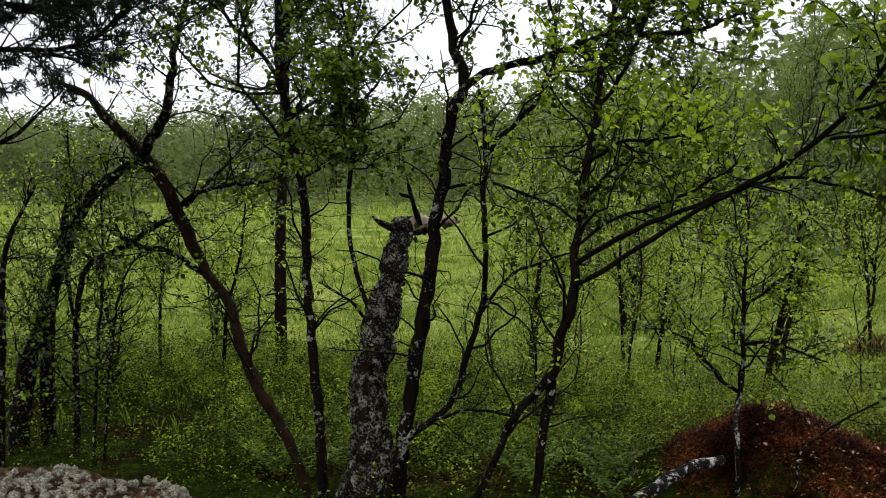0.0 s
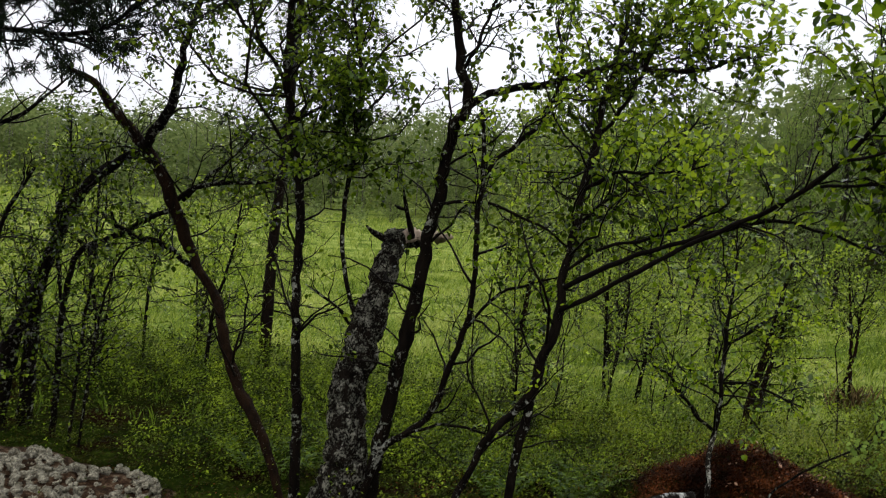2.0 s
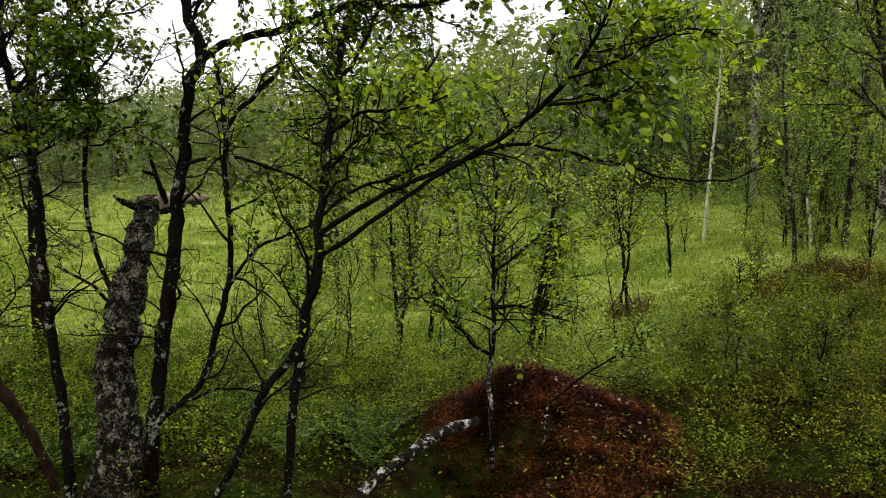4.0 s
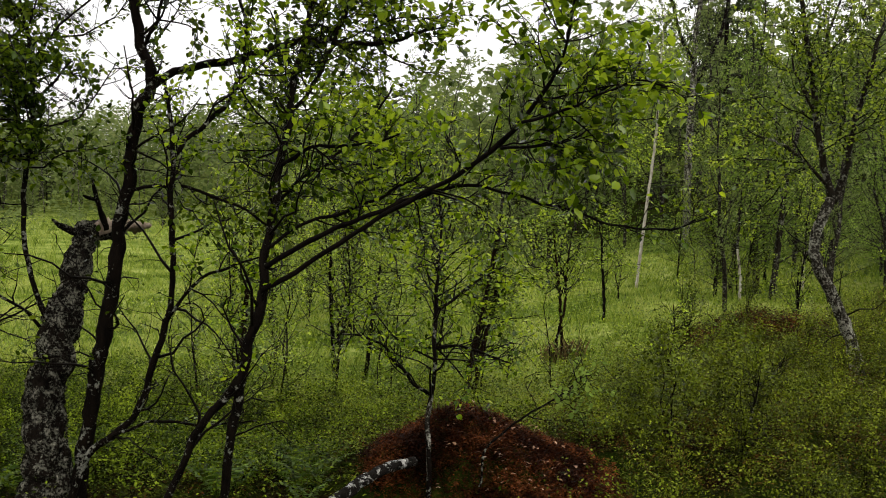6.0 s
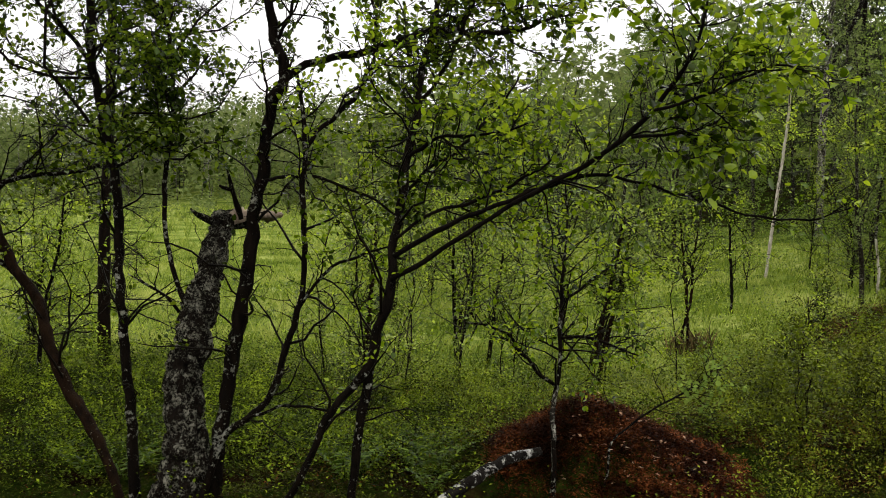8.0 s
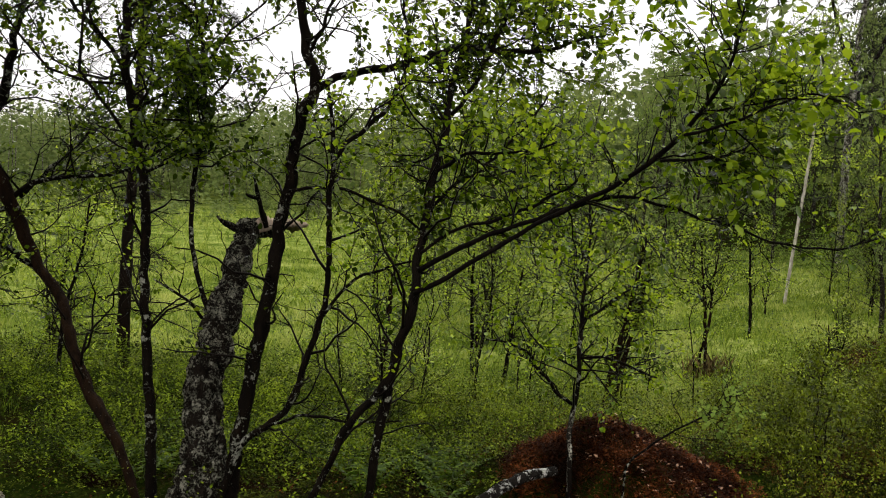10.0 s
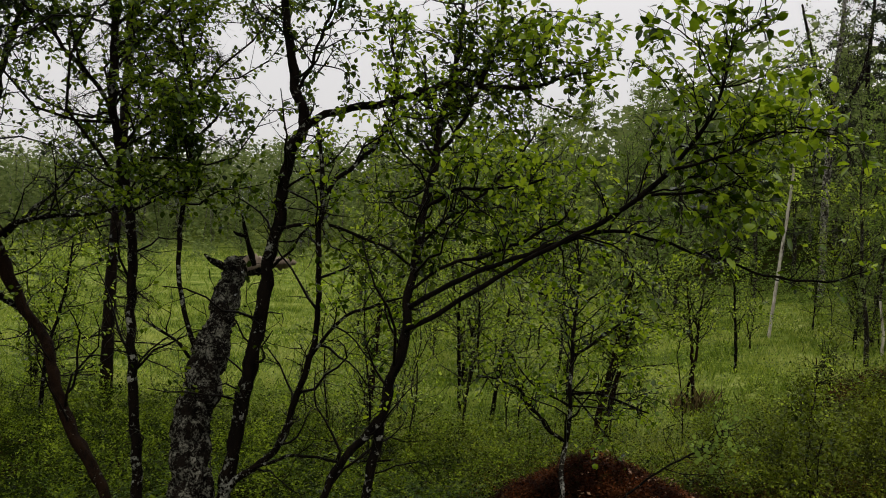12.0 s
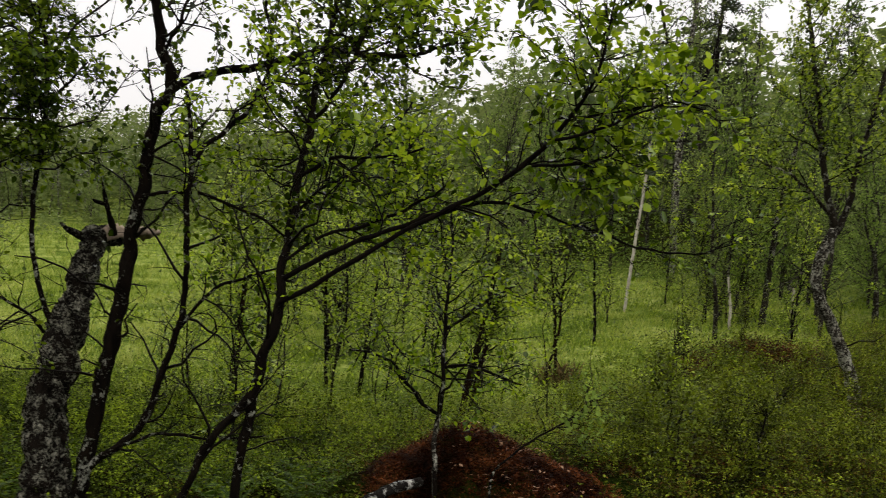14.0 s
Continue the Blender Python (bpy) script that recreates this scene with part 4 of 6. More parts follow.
SAPR = [(1.25, 4.05, 0.45, 0.0103), (1.26, 4.09, 0.59, 0.0103), (1.26, 4.12, 0.7, 0.0103), (1.29, 4.16, 0.85, 0.0096), (1.31, 4.2, 1.02, 0.0096), (1.33, 4.28, 1.18, 0.0098), (1.36, 4.35, 1.34, 0.0074), (1.39, 4.42, 1.53, 0.0058), (1.4, 4.5, 1.71, 0.0043)]
SAPR_LIMBS = [
    [(1.34, 4.3, 1.17, 0.008), (1.43, 4.33, 1.22, 0.007), (1.57, 4.37, 1.31, 0.0061), (1.7, 4.4, 1.37, 0.0041)],
    [(1.28, 4.15, 0.81, 0.0087), (1.21, 4.14, 0.86, 0.0077), (1.11, 4.12, 0.96, 0.0067), (1.01, 4.11, 1.07, 0.0056), (0.86, 4.1, 1.1, 0.0037)],
    [(1.3, 4.2, 1.01, 0.0068), (1.4, 4.13, 1.03, 0.0058), (1.51, 4.07, 1, 0.0058), (1.6, 4, 0.97, 0.0038)],
]
tree("birch_sapling", "young birch with a pale foot growing out of the heath hummock", [SAPR], SAPR_LIMBS, BARK_DARK, 261,
     [(SAPR[3:], dict(every=0.0384, start=0.1, reach=0.442, per_metre=48, leaf=0.0284))] + [(b, dict(every=0.0448, start=0.1, reach=0.286, per_metre=52, leaf=0.0284)) for b in SAPR_LIMBS], LEAF_NEAR, sides=9)

for sp in [o for o in scene.objects if o.name.startswith("birch_sapling") and o.get("label", "").startswith("young birch with a pale foot")]:
    limb_part("pale_foot", [(x, y, z, r * 1.04) for x, y, z, r in SAPR[:4]], sp, BARK_GREY, 9, 0.02, 0.12, 8, "whitish lichen-covered foot", 0.004)

PINE = [(-1.26, 7.5, 0.21, 0.0548), (-1.26, 7.5, 0.51, 0.0493), (-1.26, 7.5, 1.09, 0.0438), (-1.25, 7.5, 1.48, 0.0403), (-1.23, 7.5, 1.83, 0.037), (-1.22, 7.5, 2.09, 0.037), (-1.21, 7.5, 2.48, 0.0337), (-1.19, 7.5, 3.11, 0.0307), (-1.17, 7.5, 3.96, 0.0245), (-1.15, 7.5, 4.87, 0.0145), (-1.14, 7.5, 5.6, 0.0075)]


def pine():
    """The pine on the edge of the bog: a straight trunk with dead lower branches."""
    root = thing("pine_tree", (0, 0, 0), "straight pine with red-brown bark and dead drooping lower branches", "tree")
    limb_part("trunk", rooted(PINE), root, BARK_PINE, 14, 0.04, 0.05, 5)
    g = np.random.default_rng(77)
    q = spline(PINE, 0.05)
    s, fine_tw = Soup(), Soup()
    at, ahead, size = [], [], []
    grow = Growth(78)
    for k in range(8, len(q) - 1, 1):
        if g.random() < 0.12:
            continue
        a = g.uniform(0, 6.28)
        zrel = q[k, 2]
        ln = g.uniform(0.35, 0.9) * (0.8 if zrel < 2.2 else 1.1)
        b = grow.shoot(q[k, :3], (math.cos(a), math.sin(a), -0.15), ln, 0.008, 7, 0.16, -0.03)
        s.tube(b, 5)
        for j in range(1, 7):
            for _ in range(5):
                o = g.normal(0, 1, 3) * [1, 1, 0.4]
                tw = grow.shoot(b[j, :3], unit(o) + unit(b[j, :3] - b[j - 1, :3]) * 0.6, g.uniform(0.08, 0.26), 0.002, 4, 0.3, -0.03)
                fine_tw.tube(tw, 3)
                if zrel > 2.35 and g.random() < 0.7:
                    grow.leaves_on(tw, 110, 0.045, 0.004)
    tagged(part("branchwork", s.mesh("branchwork", TWIG), root), kind="stuff")
    tagged(part("twigwork", fine_tw.mesh("twigwork", TWIG_SOFT), root), kind="stuff")
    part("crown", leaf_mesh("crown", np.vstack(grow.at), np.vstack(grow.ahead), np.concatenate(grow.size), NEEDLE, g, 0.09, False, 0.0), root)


pine()


def pine_boughs():
    """A second pine, whose trunk stands beside the way; its dark boughs hang into view."""
    limbs = [
        [(-2.28, 4.2, 2.23, 0.0138), (-1.86, 4.12, 2.27, 0.0117), (-1.64, 4.04, 2.26, 0.0098), (-1.45, 4.02, 2.29, 0.0083), (-1.31, 4.06, 2.43, 0.0069), (-1.23, 4.1, 2.57, 0.0042)],
        [(-2.41, 4.4, 1.7, 0.0128), (-1.97, 4.35, 1.89, 0.0107), (-1.85, 4.3, 1.95, 0.009), (-1.73, 4.25, 2.04, 0.0059), (-1.63, 4.2, 2.11, 0.0029)],
        [(-2.16, 4, 2.5, 0.0133), (-1.82, 3.95, 2.45, 0.0113), (-1.62, 3.9, 2.39, 0.0096), (-1.42, 3.85, 2.45, 0.0067), (-1.27, 3.8, 2.55, 0.0039)],
    ]
    root = thing("pine_tree", (0, 0, 0), "old pine with dark needle boughs hanging against the sky", "tree")
    x0, y0 = limbs[0][0][0] - 0.35, limbs[0][0][1] + 0.1
    g0 = ground_at(x0, y0)
    trunk = [(x0 + 0.05, y0, g0 - 0.1, 0.17), (x0, y0, g0 + 0.5, 0.14), (x0 - 0.05, y0, 2.0, 0.125), (x0, y0 + 0.03, 3.6, 0.10), (x0 + 0.05, y0, 5.5, 0.07), (x0, y0, 7.5, 0.02)]
    limb_part("trunk", trunk, root, BARK_PINE, 18, 0.04, 0.07, 6)
    g = np.random.default_rng(91)
    grow = Growth(92)
    for i, lb in enumerate(limbs):
        bare = i == 1
        lb = [(x0, y0, lb[0][2] - 0.1, 0.03)] + lb
        limb_part("limb", lb, root, BARK_DARK, 8, 0.04, 0.1, 7)
        q = spline(lb, 0.05)
        for k in range(6, len(q) - 1):
            for _ in range(1 if bare else 3):
                tan = unit(q[k + 1, :3] - q[k, :3])
                o = g.normal(0, 1, 3)
                b = grow.shoot(q[k, :3], tan * 0.8 + unit(o) * [1, 1, 0.6], g.uniform(0.1, 0.42), 0.005, 6, 0.22, 0.04)
                grow.branches.tube(b, 4)
                if bare and g.random() < 0.8:
                    continue
                grow.leaves_on(b[3:], 640, 0.038, 0.004)
                for j in (2, 3, 4, 5):
                    tw = grow.shoot(b[j, :3], unit(b[j, :3] - b[j - 1, :3]) + g.normal(0, 0.6, 3), g.uniform(0.05, 0.16), 0.0026, 4, 0.2, 0.06)
                    grow.twigs.tube(tw, 3)
                    if g.random() < 0.8:
                        grow.leaves_on(tw[1:], 640, 0.036, 0.003)
    tagged(part("branchwork", grow.branches.mesh("branchwork", TWIG), root), kind="stuff")
    tagged(part("twigwork", grow.twigs.mesh("twigwork", TWIG), root), kind="stuff")
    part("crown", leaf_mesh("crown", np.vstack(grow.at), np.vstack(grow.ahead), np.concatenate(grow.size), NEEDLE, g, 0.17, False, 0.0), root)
    # unseen upper crown, added to shade the floor on the left
    crown = Growth(93)
    for z in np.arange(3.3, 7.2, 0.16):
        for a in g.uniform(0, 6.28, 3):
            b = crown.shoot((x0, y0, z), (math.cos(a), math.sin(a), 0.1), g.uniform(0.6, 1.7) * (1.25 - z / 8), 0.02, 7, 0.15, 0.03)
            crown.branches.tube(b, 5)
            crown.leaves_on(b[2:], 150, 0.16, 0.04)
    tagged(part("branchwork", crown.branches.mesh("branchwork", TWIG), root), kind="stuff")
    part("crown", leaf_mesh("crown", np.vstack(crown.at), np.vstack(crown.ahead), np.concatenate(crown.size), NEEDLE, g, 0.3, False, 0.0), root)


pine_boughs()

TWIN = [(2.1, 6.3, 0.23, 0.0239), (2.12, 6.3, 0.39, 0.0238), (2.16, 6.3, 0.64, 0.0222), (2.22, 6.3, 0.89, 0.0192), (2.28, 6.3, 1.2, 0.0162), (2.33, 6.3, 1.51, 0.0118)]
TWIN_B = [(2.16, 6.35, 0.23, 0.0181), (2.2, 6.36, 0.41, 0.0181), (2.27, 6.38, 0.73, 0.0165), (2.35, 6.39, 1.04, 0.0135), (2.41, 6.4, 1.43, 0.009)]
tree("birch_tree", "pair of thin brown birch stems standing close together in the grass", [TWIN, TWIN_B], [], BARK_BROWN, 281,
     [(TWIN[2:], dict(every=0.0512, start=0.05, reach=0.585, per_metre=86, leaf=0.0284)), (TWIN_B[2:], dict(every=0.0512, start=0.05, reach=0.52, per_metre=86, leaf=0.0284))], LEAF_MID, sides=9)
WHITE = [(6.46, 12.3, 0.51, 0.0219), (6.51, 12.3, 1, 0.0218), (6.6, 12.3, 1.8, 0.0207), (6.67, 12.3, 2.39, 0.02), (6.72, 12.3, 2.98, 0.0169), (6.75, 12.3, 3.76, 0.0122), (6.79, 12.3, 4.39, 0.0082)]
tree("white_birch_tree", "slender birch with pale white bark at the edge of the wood", [WHITE], [], BARK_WHITE, 291,
     [(WHITE[2:], dict(every=0.0768, start=0.05, reach=1.17, per_metre=72, leaf=0.0376, twig_every=0.0576))], LEAF_MID, sides=9, fine=False)
CLUMP_A = [(3.41, 7.7, 0.57, 0.0147), (3.39, 7.7, 0.78, 0.0147), (3.37, 7.7, 1, 0.0122), (3.33, 7.7, 1.29, 0.0085), (3.3, 7.7, 1.58, 0.0048)]
CLUMP_B = [(3.39, 7.75, 0.56, 0.0123), (3.45, 7.75, 0.8, 0.0123), (3.46, 7.75, 1.1, 0.0098), (3.5, 7.75, 1.44, 0.0049)]
tree("birch_sapling", "small clump of bare-footed birch stems in the bog grass", [CLUMP_A, CLUMP_B], [], BARK_BROWN, 301,
     [(c[1:], dict(every=0.0512, start=0.1, reach=0.65, per_metre=60, leaf=0.0284, bare=0.2)) for c in (CLUMP_A, CLUMP_B)], LEAF_MID, sides=8, group="birch saplings among the trees")
for i, (lb, mt) in enumerate((([(4.8, 9.8, 0.35, 0.0175), (4.79, 9.8, 0.7, 0.0174), (4.76, 9.8, 1.07, 0.0142), (4.73, 9.8, 1.57, 0.0094)], BARK_DARK), ([(0.65, 7, 0.22, 0.0254), (0.66, 7, 0.51, 0.0252), (0.67, 7, 0.76, 0.0219), (0.7, 7, 1.13, 0.0156), (0.72, 7, 1.5, 0.0093)], BARK_BROWN), ([(1.39, 7.4, 0.31, 0.0152), (1.37, 7.4, 0.71, 0.0151), (1.35, 7.4, 1.1, 0.0117), (1.36, 7.4, 1.48, 0.0067)], BARK_DARK), ([(1.58, 7.2, 0.26, 0.0166), (1.62, 7.2, 0.52, 0.0165), (1.65, 7.2, 0.82, 0.0131), (1.7, 7.2, 1.2, 0.0082)], BARK_DARK), ([(-1.51, 6.6, 0.19, 0.0153), (-1.5, 6.6, 0.5, 0.0152), (-1.48, 6.6, 0.81, 0.0121), (-1.38, 6.6, 1.24, 0.009), (-1.34, 6.6, 1.58, 0.006)], BARK_DARK), ([(-2.17, 7.4, 0.36, 0.0121), (-2.17, 7.4, 0.71, 0.012), (-2.13, 7.4, 1.1, 0.0102), (-2.08, 7.4, 1.4, 0.0068)], BARK_DARK))):
    tree("birch_sapling", "thin upright birch sapling in the bog grass", [lb], [], mt, 321 + i,
         [(lb, dict(every=0.0576, start=0.3, reach=0.65, per_metre=72, leaf=0.0301))], LEAF_MID, sides=8, fine=False, group="birch saplings among the trees")

RTREE = [(4.70, 5.54, 0.45, 0.046), (4.637, 5.53, 0.68, 0.043), (4.554, 5.52, 0.88, 0.041), (4.423, 5.5, 1.10, 0.038), (4.27, 5.48, 1.32, 0.036), (4.235, 5.46, 1.50, 0.035), (4.27, 5.43, 1.64, 0.034), (4.30, 5.4, 1.75, 0.033)]
RTREE_LIMBS = [
    [(4.32, 5.4, 1.73, 0.0286), (4.24, 5.4, 1.95, 0.0221), (4.17, 5.4, 2.24, 0.0205), (4.12, 5.4, 2.57, 0.0189), (4.05, 5.4, 2.89, 0.0158), (3.99, 5.4, 3.2, 0.0108), (3.95, 5.4, 3.62, 0.0064)],
    [(4.32, 5.4, 1.73, 0.0254), (4.37, 5.36, 1.94, 0.0207), (4.39, 5.32, 2.21, 0.0178), (4.45, 5.28, 2.53, 0.016), (4.51, 5.24, 2.82, 0.0129), (4.61, 5.2, 3.14, 0.0098)],
    [(4.28, 5.4, 1.83, 0.0127), (4.04, 5.33, 1.98, 0.0105), (3.83, 5.27, 2.08, 0.009), (3.6, 5.2, 2.12, 0.0058)],
    [(4.18, 5.4, 2.26, 0.0114), (4.08, 5.43, 2.46, 0.0094), (4.03, 5.47, 2.61, 0.0076), (4.06, 5.5, 2.8, 0.0051)],
]
tree("birch_tree", "leaning birch with grey lichen on its trunk, forking into two stems", [RTREE], RTREE_LIMBS, BARK_GREY, 351,
     [(b, dict(every=0.048, start=0.15, reach=0.65, per_metre=80, leaf=0.0284)) for b in RTREE_LIMBS], LEAF_MID, sides=16, limb_mat=BARK_AGED, rough=0.09)


# slim stems on the bank, and two pale birch stems at its edge
for lb, lab, mt, lm, sd in (
        ([(2.76, 4.1, 0.2, 0.010), (2.80, 4.1, 0.36, 0.0095), (2.86, 4.1, 0.56, 0.008), (2.91, 4.1, 0.74, 0.005), (2.93, 4.1, 0.86, 0.003)], "upright dark-stemmed shrub with small leaves among the bilberries", BARK_DARK, BILBERRY, 601),
        ([(3.18, 4.6, 0.25, 0.009), (3.20, 4.6, 0.45, 0.0085), (3.24, 4.6, 0.63, 0.007), (3.355, 4.6, 0.76, 0.005), (3.42, 4.6, 0.84, 0.003)], "crooked dark-stemmed shrub with small leaves among the bilberries", BARK_DARK, BILBERRY, 604),
        ([(3.23, 5.6, 0.3, 0.009), (3.24, 5.6, 0.40, 0.0085), (3.267, 5.6, 0.635, 0.007), (3.30, 5.6, 0.89, 0.005), (3.29, 5.6, 1.05, 0.003)], "thin red-brown birch seedling with few leaves", BARK_BROWN, LEAF_MID, 607)):
    tree("upright_shrub", lab, [lb], [], mt, sd, [(lb, dict(every=0.035, start=0.3, reach=0.26, per_metre=75, leaf=0.017, twig_every=0.035, bare=0.1))], lm, sides=7, category="shrub", group="upright shrubs on the bank")
PALE_A = [(6.63, 10.0, 0.6, 0.0169), (6.63, 10.0, 0.85, 0.0156), (6.577, 10.0, 1.225, 0.0143), (6.6, 10.0, 1.7, 0.0111), (6.64, 10.0, 2.3, 0.0065)]
PALE_B = [(7.48, 10.0, 0.7, 0.0195), (7.485, 10.0, 0.85, 0.0188), (7.491, 10.0, 1.12, 0.018), (7.596, 10.0, 1.33, 0.0165), (7.724, 10.0, 1.78, 0.0135), (7.86, 10.0, 2.4, 0.0075)]
for pl, sd in ((PALE_A, 611), (PALE_B, 615)):
    tree("pale_birch_tree", "small crooked birch with a pale foot beside the wood", [pl[:3]], [pl[2:]], BARK_WHITE, sd,
         [(pl[2:], dict(every=0.06, start=0.15, reach=0.75, per_metre=60, leaf=0.034))], LEAF_FAR, sides=8, fine=False, limb_mat=BARK_AGED, group="pale birches at the edge of the wood")

OLD = [(9.93, 17, 1.31, 0.0719), (9.92, 17, 1.97, 0.0719), (9.93, 17, 2.96, 0.0721), (9.98, 17, 4.06, 0.0622), (10, 17, 5.05, 0.0522), (10.12, 17, 6.14, 0.0423), (10.1, 17, 7.44, 0.0215)]
OLD_LIMBS = [
    [(9.98, 17, 4.06, 0.0414), (10.39, 17.13, 4.65, 0.0423), (10.76, 17.27, 5.36, 0.0378), (10.99, 17.4, 6.18, 0.022)],
    [(9.99, 17, 4.5, 0.0416), (9.61, 16.87, 5, 0.036), (9.33, 16.73, 5.6, 0.0306), (9.06, 16.6, 6.29, 0.0203)],
]
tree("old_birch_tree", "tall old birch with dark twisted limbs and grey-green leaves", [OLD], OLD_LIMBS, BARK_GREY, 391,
     [(b, dict(every=0.14, start=0.1, reach=1.3, per_metre=30, leaf=0.06, twig_every=0.12)) for b in (OLD[2:], OLD_LIMBS[0], OLD_LIMBS[1])], LEAF_HAZED, sides=10, limb_mat=BARK_DARK, fine=False, bare_reach=0.9)


# ---- boulder, log and hummock ----
BOULDER_Z = 0.075


def boulder():
    root = thing("boulder", (0, 0, 0), "grey boulder under cushions of pale reindeer lichen", "boulder")
    bm = bmesh.new()
    bmesh.ops.create_icosphere(bm, subdivisions=5, radius=1.0)
    for v in bm.verts:
        n = noise.fractal(v.co * 1.3, 1.0, 2.0, 5)
        v.co = v.co * (1 + 0.30 * n)
        v.co = Vector((v.co.x * 0.92 - 1.72, v.co.y * 0.60 + 3.95, min(v.co.z * 0.42, 0.26 + 0.10 * v.co.z + 0.05 * noise.noise(v.co * 4.0)) + BOULDER_Z))
    me = bpy.data.meshes.new("stone")
    bm.to_mesh(me)
    for p in me.polygons:
        p.use_smooth = True
    tops = [(v.co.copy(), v.normal.copy()) for v in bm.verts if v.normal.z > 0.2]
    bm.free()
    me.materials.append(ROCK_MAT)
    part("stone", me, root)
    # lichen cushions: many small knobbly lumps
    ico = bmesh.new()
    bmesh.ops.create_icosphere(ico, subdivisions=1, radius=1.0)
    base = np.array([v.co[:] for v in ico.verts])
    tri = np.array([[v.index for v in f.verts] for f in ico.faces])
    ico.free()
    g = np.random.default_rng(12)
    shapes = []
    for i in range(8):
        d = np.array([noise.fractal(Vector(b) * 3.2 + Vector((i * 7.0, 0, 0)), 0.6, 2.2, 4) for b in base])
        shapes.append(base * (1 + 1.15 * d[:, None]))
    vs, fs, n = [], [], 0
    seen = [t for t in tops if t[0].y < 4.25 and t[0].x > -2.7]
    for i in range(6400):
        co, nor = seen[int(g.integers(len(seen)))]
        if noise.noise(Vector(co) * 5.5) < -0.42:
            continue
        r = 0.0045 + 0.019 * g.random() ** 2.5
        a = g.uniform(0, 6.28)
        b = shapes[i % 8] @ np.array([[math.cos(a), -math.sin(a), 0], [math.sin(a), math.cos(a), 0], [0, 0, 0.9]])
        lift = 0.05 * max(0.0, noise.noise(Vector(co) * 7.0))
        vs.append(b * r + np.array(co) + np.array(nor) * (r * 0.2 + lift) + g.normal(0, 0.006, 3))
        fs.append(tri + n)
        n += len(base)
    tagged(part("lichen_crust", fast_mesh("lichen_crust", np.vstack(vs), np.vstack(fs), LICHEN), root, "pale crinkled lichen"), kind="stuff")


boulder()

LOG = [(0.56, 3.61, 0.36, 0.022), (0.66, 3.69, 0.42, 0.0225), (0.756, 3.75, 0.462, 0.023), (0.886, 3.84, 0.512, 0.0235), (1.025, 3.95, 0.541, 0.023), (1.185, 4.05, 0.542, 0.020)]
log_root = thing("fallen_log", (0, 0, 0), "short grey fallen birch log leaning on the hummock", "log")
limb_part("trunk", LOG, log_root, LOG_WOOD, 16, 0.012, 0.10, 15)
TWIG_M = [(1.46, 3.9, 0.62, 0.0051), (1.57, 3.92, 0.7, 0.0051), (1.71, 3.95, 0.77, 0.0047), (1.86, 3.98, 0.84, 0.0039), (1.96, 4, 0.92, 0.0027)]
tree("birch_sapling", "low bare-stemmed sapling leaning out of the russet heath", [TWIG_M], [], BARK_DARK, 371,
     [(TWIG_M, dict(every=0.03, start=0.55, reach=0.22, per_metre=52, leaf=0.028, twig_every=0.04))], LEAF_FAR, sides=6, group="birch saplings among the trees")


# ---- undergrowth ----
def scatter(n, x0, x1, y0, y1, g, keep):
    x, y = g.uniform(x0, x1, n), g.uniform(y0, y1, n)
    k = g.random(n) < keep(x, y)
    return x[k], y[k]


def in_view(x, y):
    a = np.degrees(np.arctan2(x, y))
    return ((a > -30) & (a < 46)).astype(float)


def billow(x, y, size, k0):
    """Rounded mounds with creases between them, 0..1."""
    return np.clip(1.9 * np.abs(ripple(x, y, size, k0, k0 + 3)), 0, 1) ** 0.7


def herbs(name, label, n, area, keep, mat, tall, leaf, per, g, wide=0.6, category="undergrowth", flat=0.4):
    """Low leafy plants; each has a few leaves up a short stem."""
    x, y = scatter(n, *area, g, lambda a, b: keep(a, b) * in_view(a, b))
    k = len(x)
    if k == 0:
        return
    h = tall * g.uniform(0.35, 1.1, k)
    xs, ys, hs = (np.repeat(v, per) for v in (x, y, h))
    u = g.uniform(0.15, 1, k * per)
    ang = g.uniform(0, 6.28, k * per)
    out = np.column_stack([np.cos(ang), np.sin(ang), g.uniform(-0.1, 0.7, k * per)])
    at = np.column_stack([xs, ys, height(xs, ys) + hs * u]) + out * np.array([1, 1, 0]) * (0.03 * g.random((k * per, 1)) + 0.25 * tall * g.random((k * per, 1)))
    me = leaf_mesh(name, at, out, leaf * g.uniform(0.6, 1.3, k * per), mat, g, wide, False, 0.1, flat)
    tagged(new(name, me), label, category, kind="stuff")


